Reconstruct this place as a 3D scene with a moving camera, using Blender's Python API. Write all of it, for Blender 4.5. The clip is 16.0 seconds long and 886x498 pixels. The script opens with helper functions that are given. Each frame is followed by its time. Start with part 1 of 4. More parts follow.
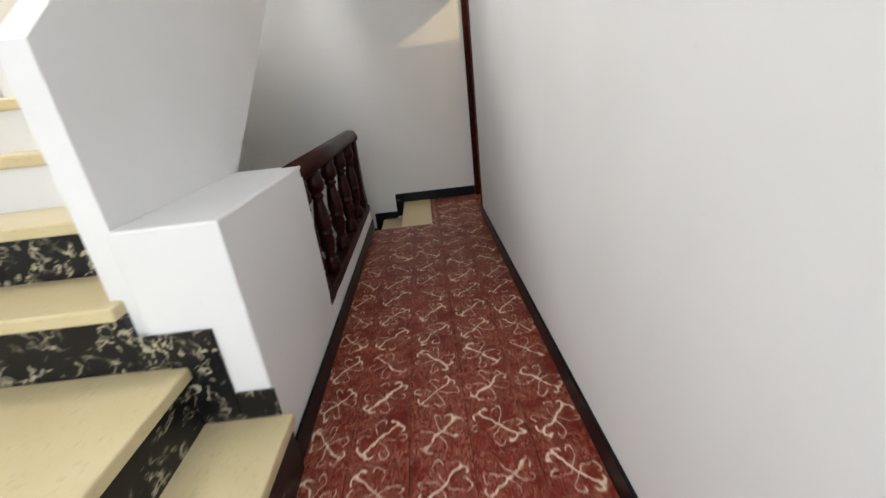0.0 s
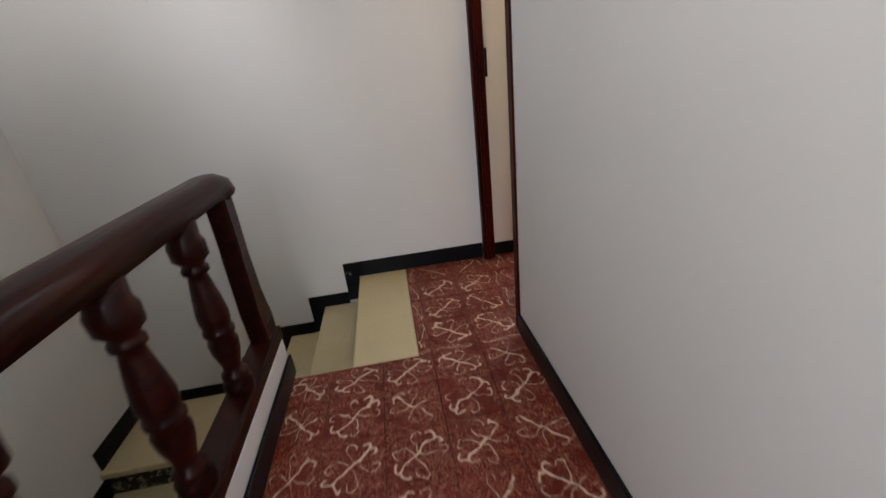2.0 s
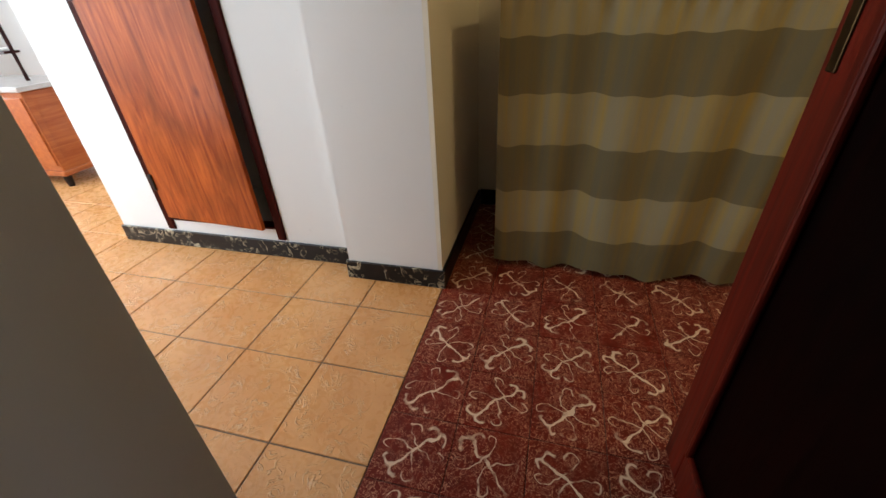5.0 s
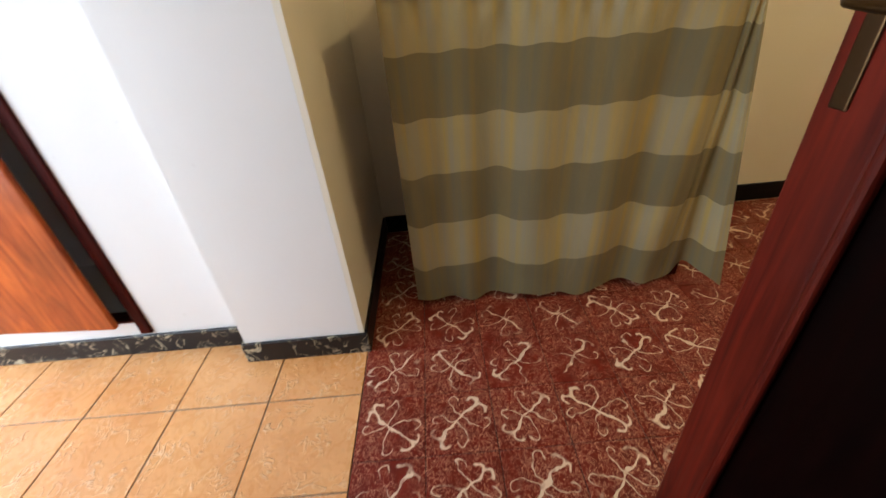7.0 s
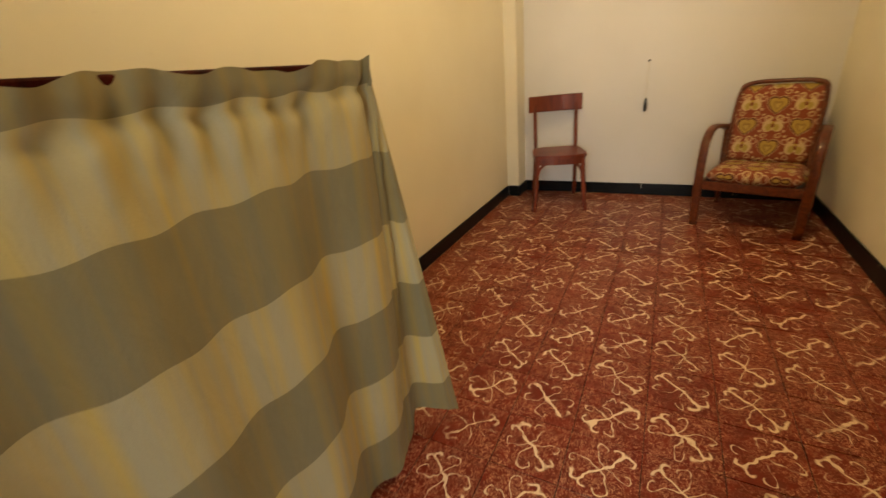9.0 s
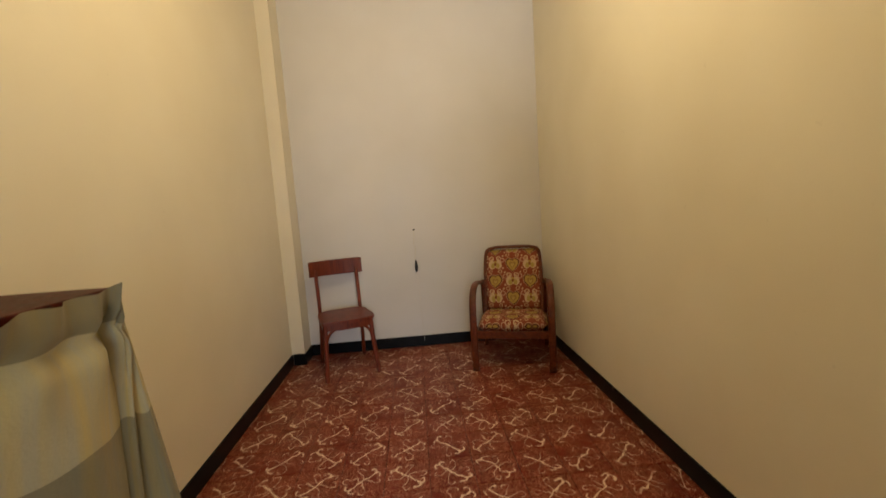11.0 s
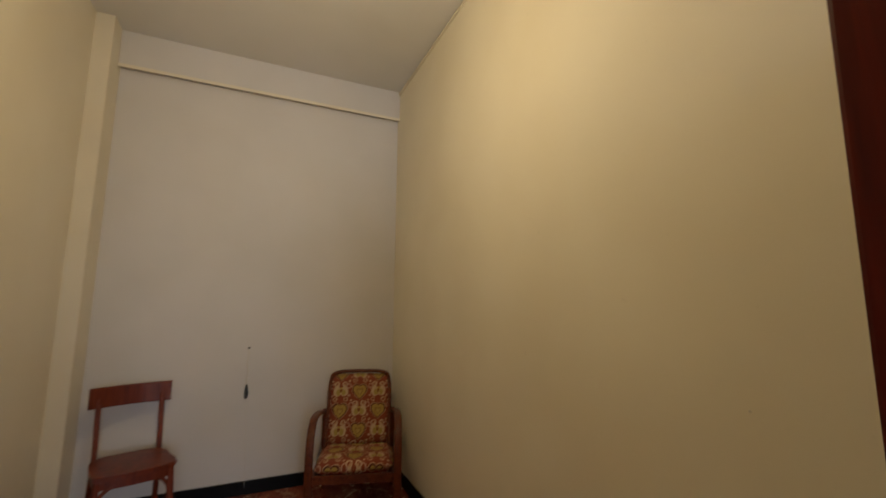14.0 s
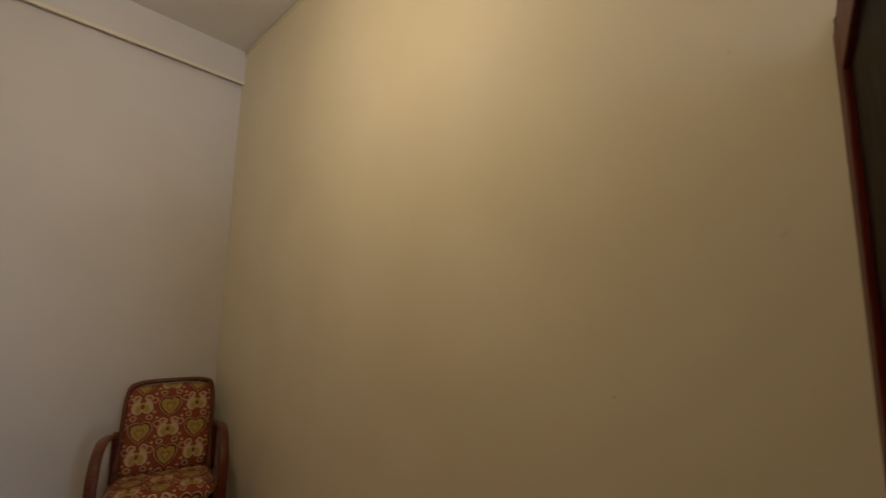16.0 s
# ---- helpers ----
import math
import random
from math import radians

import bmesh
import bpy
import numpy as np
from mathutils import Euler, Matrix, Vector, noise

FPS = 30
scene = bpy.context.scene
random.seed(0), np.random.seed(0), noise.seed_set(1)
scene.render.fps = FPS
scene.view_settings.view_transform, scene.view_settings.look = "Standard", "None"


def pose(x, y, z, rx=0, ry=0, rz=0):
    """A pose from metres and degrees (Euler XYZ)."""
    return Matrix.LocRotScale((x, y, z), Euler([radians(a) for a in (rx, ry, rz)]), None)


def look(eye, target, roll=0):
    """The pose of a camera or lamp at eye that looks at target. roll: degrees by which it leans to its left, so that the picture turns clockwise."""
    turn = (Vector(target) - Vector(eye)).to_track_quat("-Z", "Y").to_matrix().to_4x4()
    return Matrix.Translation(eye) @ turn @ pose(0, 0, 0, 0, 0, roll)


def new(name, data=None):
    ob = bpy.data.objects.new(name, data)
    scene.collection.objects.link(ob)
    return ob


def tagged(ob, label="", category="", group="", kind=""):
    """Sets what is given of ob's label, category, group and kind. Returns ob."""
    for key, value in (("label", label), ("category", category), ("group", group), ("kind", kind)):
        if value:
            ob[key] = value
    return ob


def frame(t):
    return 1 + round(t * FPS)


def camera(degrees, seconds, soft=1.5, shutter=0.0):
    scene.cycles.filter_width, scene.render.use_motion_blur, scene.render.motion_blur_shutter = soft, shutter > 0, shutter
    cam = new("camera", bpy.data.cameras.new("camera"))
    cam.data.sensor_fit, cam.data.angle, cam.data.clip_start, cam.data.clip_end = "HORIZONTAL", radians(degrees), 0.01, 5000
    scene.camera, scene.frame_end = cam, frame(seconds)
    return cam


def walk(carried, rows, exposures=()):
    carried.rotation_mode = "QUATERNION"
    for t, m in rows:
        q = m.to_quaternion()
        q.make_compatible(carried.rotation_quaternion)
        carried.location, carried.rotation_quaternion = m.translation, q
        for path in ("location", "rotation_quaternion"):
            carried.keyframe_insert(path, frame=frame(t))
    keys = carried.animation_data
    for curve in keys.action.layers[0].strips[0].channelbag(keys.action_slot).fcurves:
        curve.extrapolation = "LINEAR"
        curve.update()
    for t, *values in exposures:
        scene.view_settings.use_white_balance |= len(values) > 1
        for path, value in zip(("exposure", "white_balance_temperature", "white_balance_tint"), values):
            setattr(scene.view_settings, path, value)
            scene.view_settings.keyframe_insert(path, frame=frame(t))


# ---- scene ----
cam = camera(94.6, 16.0, shutter=0.3)
PATH = [
    (0, (-0.048, 0.17, 1.202), (-0.023, 2.026, 0.457), -6.4),
    (0.5, (-0.078, 0.706, 1.182), (0.04, 2.578, 0.489), -6.2),
    (1, (-0.087, 1.25, 1.166), (-0.083, 3.077, 0.354), -5.4),
    (1.5, (-0.096, 1.79, 1.167), (0.102, 3.612, 0.366), -5.6),
    (2, (-0.07, 2.323, 1.161), (0.125, 4.145, 0.361), -6.4),
    (2.5, (-0.095, 2.887, 1.172), (0.371, 4.66, 0.383), -6.8),
    (3, (-0.022, 3.36, 1.153), (0.771, 5.007, 0.338), -8.0),
    (3.5, (0.128, 3.783, 1.138), (1.162, 5.222, 0.208), -7.0),
    (4, (0.228, 4.045, 1.146), (1.72, 5.013, 0.231), -8.6),
    (4.5, (0.37, 4.238, 1.134), (1.985, 4.884, 0.148), -5.5),
    (7, (0.766, 4.415, 1.178), (2.437, 4.428, 0.085), -5.4),
    (7.5, (1.013, 4.425, 1.185), (2.683, 4.135, 0.123), -4.0),
    (8, (1.233, 4.462, 1.165), (2.724, 3.614, 0.137), -4.1),
    (8.5, (1.345, 4.387, 1.175), (2.566, 3.072, 0.292), -3.8),
    (9, (1.494, 4.29, 1.171), (2.398, 2.693, 0.377), -5.8),
    (9.5, (1.589, 4.22, 1.183), (1.986, 2.388, 0.485), -6.5),
    (10, (1.642, 4.164, 1.209), (1.729, 2.259, 0.604), -6.6),
    (12.5, (1.657, 4.071, 1.433), (1.445, 2.095, 1.663), -3.2),
    (13, (1.649, 4.049, 1.388), (1.448, 2.059, 1.399), -2.9),
    (13.5, (1.624, 4.036, 1.425), (1.235, 2.075, 1.365), -0.5),
    (14, (1.642, 4.025, 1.457), (0.824, 2.219, 1.721), 0.4),
    (14.5, (1.668, 3.972, 1.469), (0.698, 2.258, 1.822), 0.6),
    (15, (1.615, 3.868, 1.5), (0.534, 2.235, 1.905), 2.2),
    (15.5, (1.567, 3.799, 1.458), (0.359, 2.241, 1.795), 0.5),
    (16, (1.674, 3.81, 1.439), (0.222, 2.461, 1.703), 1.0),
]
walk(cam, [(t, look(eye, target, roll)) for t, eye, target, roll in PATH],
     [(0, 0.15, 6400, 10), (1, 0.2, 6250, 10), (2, 0.35, 6400, 13), (3, 0.15, 6250, 14), (3.5, -0.5, 6400, 13), (4, -1.2, 6500, 11), (4.7, -1.4, 6500, 10),
      (6.8, -0.65, 6000, 10), (7.5, -0.6, 6300, 10), (8, -0.5, 7600, 9), (9.5, -0.42, 7500, 8), (10.2, -0.45, 6900, 9), (12.3, -1.66, 6050, 12), (13.5, -1.6, 6300, 11), (14.5, -1.7, 5700, 15), (16, -1.85, 5850, 16)])

# ---------------------------------------------------------------- light
W = bpy.data.worlds.new("world")
scene.world = W
W.use_nodes = True
wn = W.node_tree.nodes
sky = wn.new("ShaderNodeTexSky")
sky.sky_type = 'NISHITA'
sky.sun_disc = False
sky.sun_elevation, sky.sun_rotation = radians(40), radians(200)
W.node_tree.links.new(sky.outputs[0], wn["Background"].inputs[0])
wn["Background"].inputs[1].default_value = 0.1


def area_lamp(name, eye, target, w, h, watts, color):
    d = bpy.data.lights.new(name, 'AREA')
    d.shape, d.size, d.size_y, d.energy, d.color = 'RECTANGLE', w, h, watts, color
    ob = new(name, d)
    ob.matrix_world = look(eye, target)
    return ob


DAY = (0.95, 0.98, 1.0)
area_lamp("window_light_south", (-0.55, -1.68, 1.75), (-0.45, 3.0, 0.9), 1.5, 1.7, 60, DAY)
area_lamp("window_light_north", (1.0, 9.38, 1.6), (1.2, 4.0, 0.8), 2.4, 1.7, 380, (0.86, 0.94, 1.0))
area_lamp("window_light_hall", (0.69, 6.95, 1.25), (2.0, 6.75, 0.9), 1.7, 2.0, 105, (0.86, 0.94, 1.0))
area_lamp("window_light_stairs", (-1.93, 2.0, 2.85), (0.2, 3.6, 1.4), 1.2, 0.9, 64, (1.0, 0.955, 0.90))
bulb = bpy.data.lights.new("room_bulb", 'POINT')
bulb.energy, bulb.color, bulb.shadow_soft_size = 88, (1.0, 0.75, 0.36), 0.06
new("room_bulb", bulb).location = (1.60, 2.56, 2.74)


# ---------------------------------------------------------------- materials
def material(name, rough=0.6, metal=0.0):
    m = bpy.data.materials.new(name)
    m.use_nodes = True
    b = m.node_tree.nodes["Principled BSDF"]
    b.inputs["Roughness"].default_value = rough
    b.inputs["Metallic"].default_value = metal
    return m, m.node_tree, b


def node(nt, kind, **props):
    n = nt.nodes.new(kind)
    for k, v in props.items():
        if k == "op":
            n.operation = v
        elif k == "scale":
            n.inputs["Scale"].default_value = v
        elif k == "detail":
            n.inputs["Detail"].default_value = v
        elif k == "dist":
            n.inputs["Distortion"].default_value = v
    return n


def math_node(nt, op, a, b=0.0, c=0.0, clamp=False):
    n = nt.nodes.new("ShaderNodeMath")
    n.operation, n.use_clamp = op, clamp
    for i, v in enumerate((a, b, c)):
        if isinstance(v, (int, float)):
            n.inputs[i].default_value = v
        else:
            nt.links.new(v, n.inputs[i])
    return n.outputs[0]


def mix_color(nt, fac, a, b):
    n = nt.nodes.new("ShaderNodeMix")
    n.data_type = 'RGBA'
    for i, v in ((0, fac), (6, a), (7, b)):
        if isinstance(v, tuple):
            n.inputs[i].default_value = (*v, 1)
        elif isinstance(v, (int, float)):
            n.inputs[i].default_value = v
        else:
            nt.links.new(v, n.inputs[i])
    return n.outputs[2]


def ramp(nt, fac, lo, hi):
    n = nt.nodes.new("ShaderNodeMapRange")
    nt.links.new(fac, n.inputs[0])
    n.inputs[1].default_value, n.inputs[2].default_value = lo, hi
    return n.outputs[0]


def texco(nt, which="Object", stretch=(1, 1, 1)):
    t = nt.nodes.new("ShaderNodeTexCoord")
    mp = nt.nodes.new("ShaderNodeMapping")
    mp.inputs["Scale"].default_value = stretch
    nt.links.new(t.outputs[which], mp.inputs[0])
    return mp.outputs[0]


def noise_tex(nt, co, scale, detail=4.0, dist=0.0):
    n = node(nt, "ShaderNodeTexNoise", scale=scale, detail=detail, dist=dist)
    nt.links.new(co, n.inputs["Vector"])
    return n.outputs[0]


def bump(nt, b, height, strength, distance=0.01):
    n = nt.nodes.new("ShaderNodeBump")
    n.inputs["Strength"].default_value, n.inputs["Distance"].default_value = strength, distance
    nt.links.new(height, n.inputs["Height"])
    nt.links.new(n.outputs[0], b.inputs["Normal"])


def plaster(name, base, dirt):
    m, nt, b = material(name, 0.7)
    co = texco(nt)
    big = ramp(nt, noise_tex(nt, co, 1.3, 3), 0.35, 0.75)
    spots = ramp(nt, noise_tex(nt, co, 26, 2), 0.74, 0.80)
    c = mix_color(nt, big, base, dirt)
    c = mix_color(nt, math_node(nt, 'MULTIPLY', spots, 0.12), c, (0.35, 0.3, 0.24))
    nt.links.new(c, b.inputs["Base Color"])
    fine = math_node(nt, 'ADD', noise_tex(nt, co, 9, 4), math_node(nt, 'MULTIPLY', noise_tex(nt, co, 120, 3), 0.25))
    bump(nt, b, fine, 0.09, 0.012)
    return m


def wood(name, dark, light, rough=0.3, along=2, coat=0.3, spec=0.25):
    m, nt, b = material(name, rough)
    st = [16, 16, 16]
    st[along] = 1.2
    co = texco(nt, "Object", tuple(st))
    g = noise_tex(nt, co, 1.6, 6, 1.4)
    fine = noise_tex(nt, co, 7.0, 4, 0.4)
    f = ramp(nt, math_node(nt, 'ADD', math_node(nt, 'MULTIPLY', g, 0.7), math_node(nt, 'MULTIPLY', fine, 0.3)), 0.33, 0.68)
    nt.links.new(mix_color(nt, f, dark, light), b.inputs["Base Color"])
    b.inputs["Specular IOR Level"].default_value = spec
    b.inputs["Coat Weight"].default_value = coat
    b.inputs["Coat Roughness"].default_value = 0.12
    nt.links.new(ramp(nt, fine, -1.2, 2.6), b.inputs["Roughness"])
    b.inputs["Roughness"].default_value = rough
    bump(nt, b, fine, 0.12, 0.003)
    return m


def figured_wood(name, dark, light):
    """Varnished plywood with wavering grain, darker clouds and small knots."""
    m, nt, b = material(name, 0.3)
    grain = noise_tex(nt, texco(nt, "Object", (9, 9, 1.1)), 2.2, 6, 2.2)
    fine = noise_tex(nt, texco(nt, "Object", (60, 60, 2.5)), 2.0, 3, 0.3)
    cloud = ramp(nt, noise_tex(nt, texco(nt, "Object", (3, 3, 1.6)), 1.8, 3, 0.8), 0.38, 0.68)
    f = ramp(nt, math_node(nt, 'ADD', math_node(nt, 'MULTIPLY', grain, 0.72), math_node(nt, 'MULTIPLY', fine, 0.28)), 0.30, 0.66)
    c = mix_color(nt, f, dark, light)
    c = mix_color(nt, math_node(nt, 'MULTIPLY', cloud, 0.55), c, tuple(0.62 * q for q in dark[:1]) + tuple(0.9 * q for q in dark[1:]))
    v = node(nt, "ShaderNodeTexVoronoi", scale=3.4)
    nt.links.new(texco(nt, "Object", (1.5, 1.5, 1.0)), v.inputs["Vector"])
    knot = math_node(nt, 'SUBTRACT', 1.0, ramp(nt, v.outputs[0], 0.03, 0.13))
    c = mix_color(nt, math_node(nt, 'MULTIPLY', knot, 0.7), c, (0.10, 0.012, 0.003))
    nt.links.new(c, b.inputs["Base Color"])
    b.inputs["Specular IOR Level"].default_value = 0.15
    b.inputs["Coat Weight"].default_value = 0.15
    b.inputs["Coat Roughness"].default_value = 0.15
    nt.links.new(math_node(nt, 'MULTIPLY_ADD', fine, 0.25, 0.25), b.inputs["Roughness"])
    bump(nt, b, fine, 0.1, 0.002)
    return m


def marble(name, lo, hi, gloss):
    """Black marble with curved pale shell veins."""
    m, nt, b = material(name, 0.3)
    b.inputs["Specular IOR Level"].default_value = gloss
    co = texco(nt)
    wob = nt.nodes.new("ShaderNodeMix")
    wob.data_type = 'VECTOR'
    wob.inputs[0].default_value = 0.12
    nt.links.new(co, wob.inputs[4])
    nz = node(nt, "ShaderNodeTexNoise", scale=14, detail=3)
    nt.links.new(co, nz.inputs["Vector"])
    nt.links.new(nz.outputs[1], wob.inputs[5])
    v = node(nt, "ShaderNodeTexNoise", scale=13, detail=0.6, dist=1.9)
    nt.links.new(wob.outputs[1], v.inputs["Vector"])
    ridge = math_node(nt, 'ABSOLUTE', math_node(nt, 'SUBTRACT', v.outputs[0], 0.60))
    thick = math_node(nt, 'MULTIPLY_ADD', noise_tex(nt, co, 21, 1), 0.11, -0.022)
    flake = math_node(nt, 'SUBTRACT', 1.0, ramp(nt, math_node(nt, 'SUBTRACT', ridge, thick), 0.0, 0.012))
    patch = ramp(nt, noise_tex(nt, co, 9, 2), lo, hi)
    shade = noise_tex(nt, co, 48, 2)
    vein = math_node(nt, 'MULTIPLY', math_node(nt, 'MULTIPLY', flake, patch), math_node(nt, 'MULTIPLY_ADD', shade, 0.9, 0.35, clamp=True))
    base = mix_color(nt, noise_tex(nt, co, 11, 4), (0.003, 0.003, 0.004), (0.012, 0.012, 0.014))
    nt.links.new(mix_color(nt, vein, base, (0.50, 0.45, 0.32)), b.inputs["Base Color"])
    return m


def red_tile_material():
    """Oxblood cement tile with a cream cross ending in curls, worn and marbled."""
    m, nt, b = material("red_patterned_tile", 0.34)
    b.inputs["Specular IOR Level"].default_value = 0.2
    uvn = nt.nodes.new("ShaderNodeTexCoord")
    sep = nt.nodes.new("ShaderNodeSeparateXYZ")
    nt.links.new(uvn.outputs["UV"], sep.inputs[0])
    info = nt.nodes.new("ShaderNodeObjectInfo")
    rnd = info.outputs["Random"]
    co = texco(nt, "Object")
    shift = nt.nodes.new("ShaderNodeVectorMath")
    shift.operation = 'ADD'
    nt.links.new(co, shift.inputs[0])
    nt.links.new(info.outputs["Location"], shift.inputs[1])
    pos = shift.outputs[0]
    w1 = math_node(nt, 'MULTIPLY', math_node(nt, 'SUBTRACT', noise_tex(nt, pos, 13, 2), 0.5), 0.55)
    w2n = node(nt, "ShaderNodeTexNoise", scale=16, detail=2)
    off = nt.nodes.new("ShaderNodeVectorMath")
    off.operation = 'ADD'
    off.inputs[1].default_value = (7.3, 2.1, 4.4)
    nt.links.new(pos, off.inputs[0])
    nt.links.new(off.outputs[0], w2n.inputs["Vector"])
    w2 = math_node(nt, 'MULTIPLY', math_node(nt, 'SUBTRACT', w2n.outputs[0], 0.5), 0.55)
    u = math_node(nt, 'ADD', math_node(nt, 'MULTIPLY_ADD', sep.outputs[0], 2.0, -1.0), w1)
    v = math_node(nt, 'ADD', math_node(nt, 'MULTIPLY_ADD', sep.outputs[1], 2.0, -1.0), w2)
    side = math_node(nt, 'SIGN', math_node(nt, 'SUBTRACT', rnd, 0.5))
    u = math_node(nt, 'MULTIPLY', u, side)
    a = math_node(nt, 'MULTIPLY', math_node(nt, 'ADD', u, v), 0.7071)
    d = math_node(nt, 'MULTIPLY', math_node(nt, 'SUBTRACT', u, v), 0.7071)
    aa, dd = math_node(nt, 'ABSOLUTE', a), math_node(nt, 'ABSOLUTE', d)

    def stroke(dist, width):
        return math_node(nt, 'SUBTRACT', 1.0, ramp(nt, dist, width * 0.6, width * 1.3))

    def inside(x, lim):
        return math_node(nt, 'SUBTRACT', 1.0, ramp(nt, x, lim - 0.06, lim + 0.06))

    def ring(cx, cy, r):
        dx, dy = math_node(nt, 'SUBTRACT', aa, cx), math_node(nt, 'SUBTRACT', dd, cy)
        q = math_node(nt, 'SQRT', math_node(nt, 'ADD', math_node(nt, 'MULTIPLY', dx, dx), math_node(nt, 'MULTIPLY', dy, dy)))
        return math_node(nt, 'ABSOLUTE', math_node(nt, 'SUBTRACT', q, r))

    r2 = math_node(nt, 'FRACT', math_node(nt, 'MULTIPLY', rnd, 7.31))
    r3 = math_node(nt, 'FRACT', math_node(nt, 'MULTIPLY', rnd, 13.77))
    thick = math_node(nt, 'MULTIPLY_ADD', noise_tex(nt, pos, 34, 2), 0.064, 0.006)
    main = math_node(nt, 'MULTIPLY', math_node(nt, 'LESS_THAN', dd, thick), inside(aa, 0.86))
    hook = math_node(nt, 'MULTIPLY', stroke(ring(0.72, 0.16, 0.15), 0.042), ramp(nt, aa, 0.66, 0.74))
    # two cross strokes that bow away from the middle and end in curls
    bow = math_node(nt, 'ABSOLUTE', math_node(nt, 'SUBTRACT', aa, math_node(nt, 'MULTIPLY_ADD', math_node(nt, 'MULTIPLY', dd, dd), 0.55, 0.10)))
    cross = math_node(nt, 'MULTIPLY', stroke(bow, 0.019), inside(dd, 0.56))
    curl = math_node(nt, 'MULTIPLY', stroke(ring(0.43, 0.53, 0.15), 0.020), ramp(nt, math_node(nt, 'ADD', aa, dd), 0.86, 0.98))
    wear = noise_tex(nt, pos, 26, 3)
    keep = ramp(nt, math_node(nt, 'MULTIPLY_ADD', r2, 0.26, wear), 0.36, 0.56)
    keep2 = ramp(nt, math_node(nt, 'MULTIPLY_ADD', r3, 0.30, noise_tex(nt, off.outputs[0], 15, 3)), 0.45, 0.60)
    keep3 = ramp(nt, math_node(nt, 'MULTIPLY_ADD', r2, 0.28, noise_tex(nt, off.outputs[0], 11, 3)), 0.45, 0.60)
    pale = math_node(nt, 'MULTIPLY', math_node(nt, 'MAXIMUM', main, math_node(nt, 'MULTIPLY', hook, keep3)), math_node(nt, 'MULTIPLY_ADD', keep, 0.75, 0.25))
    pale2 = math_node(nt, 'MAXIMUM', math_node(nt, 'MULTIPLY', cross, keep2), math_node(nt, 'MULTIPLY', curl, keep3))
    pale = math_node(nt, 'MAXIMUM', pale, math_node(nt, 'MULTIPLY', pale2, 0.85))
    # fine squiggles between the strokes
    sq = node(nt, "ShaderNodeTexNoise", scale=70, detail=1.5, dist=1.7)
    nt.links.new(pos, sq.inputs["Vector"])
    fleck = math_node(nt, 'SUBTRACT', 1.0, ramp(nt, math_node(nt, 'ABSOLUTE', math_node(nt, 'SUBTRACT', sq.outputs[0], 0.56)), 0.01, 0.05))
    fleck = math_node(nt, 'MULTIPLY', fleck, ramp(nt, math_node(nt, 'MULTIPLY_ADD', r3, 0.2, noise_tex(nt, pos, 9, 2)), 0.36, 0.60))
    base = mix_color(nt, noise_tex(nt, pos, 30, 5), (0.048, 0.004, 0.0025), (0.20, 0.017, 0.008))
    base = mix_color(nt, math_node(nt, 'MULTIPLY', ramp(nt, noise_tex(nt, pos, 3, 2), 0.4, 0.7), 0.35), base, (0.21, 0.024, 0.011))
    c = mix_color(nt, math_node(nt, 'MULTIPLY', fleck, 0.78), base, (0.54, 0.26, 0.165))
    c = mix_color(nt, pale, c, (0.68, 0.52, 0.39))
    nt.links.new(c, b.inputs["Base Color"])
    nt.links.new(math_node(nt, 'MULTIPLY_ADD', wear, 0.3, 0.2), b.inputs["Roughness"])
    bump(nt, b, noise_tex(nt, pos, 60, 3), 0.06, 0.004)
    return m


def beige_tile_material():
    m, nt, b = material("rippled_beige_tile", 0.3)
    info = nt.nodes.new("ShaderNodeObjectInfo")
    co = texco(nt)
    add = nt.nodes.new("ShaderNodeVectorMath")
    add.operation = 'ADD'
    nt.links.new(co, add.inputs[0])
    nt.links.new(info.outputs["Location"], add.inputs[1])
    pos = add.outputs[0]
    c = mix_color(nt, ramp(nt, noise_tex(nt, pos, 3.5, 4), 0.3, 0.7), (0.56, 0.25, 0.082), (0.70, 0.37, 0.15))
    c = mix_color(nt, math_node(nt, 'MULTIPLY', info.outputs["Random"], 0.3), c, (0.64, 0.35, 0.14))
    rip = noise_tex(nt, pos, 15, 1.5, 2.6)
    rid = math_node(nt, 'ABSOLUTE', math_node(nt, 'SUBTRACT', rip, 0.55))
    some = ramp(nt, noise_tex(nt, pos, 12, 2), 0.48, 0.60)
    curl = math_node(nt, 'MULTIPLY', math_node(nt, 'SUBTRACT', 1.0, ramp(nt, rid, 0.004, 0.035)), some)
    c = mix_color(nt, math_node(nt, 'MULTIPLY', curl, 0.5), c, (0.84, 0.62, 0.38))
    grime = ramp(nt, noise_tex(nt, pos, 40, 3), 0.62, 0.78)
    c = mix_color(nt, math_node(nt, 'MULTIPLY', grime, 0.3), c, (0.36, 0.24, 0.12))
    nt.links.new(c, b.inputs["Base Color"])
    nt.links.new(math_node(nt, 'MULTIPLY_ADD', rip, 0.3, 0.14), b.inputs["Roughness"])
    bump(nt, b, math_node(nt, 'MULTIPLY_ADD', noise_tex(nt, pos, 22, 3, 0.8), 0.4, curl), 0.55, 0.006)
    return m


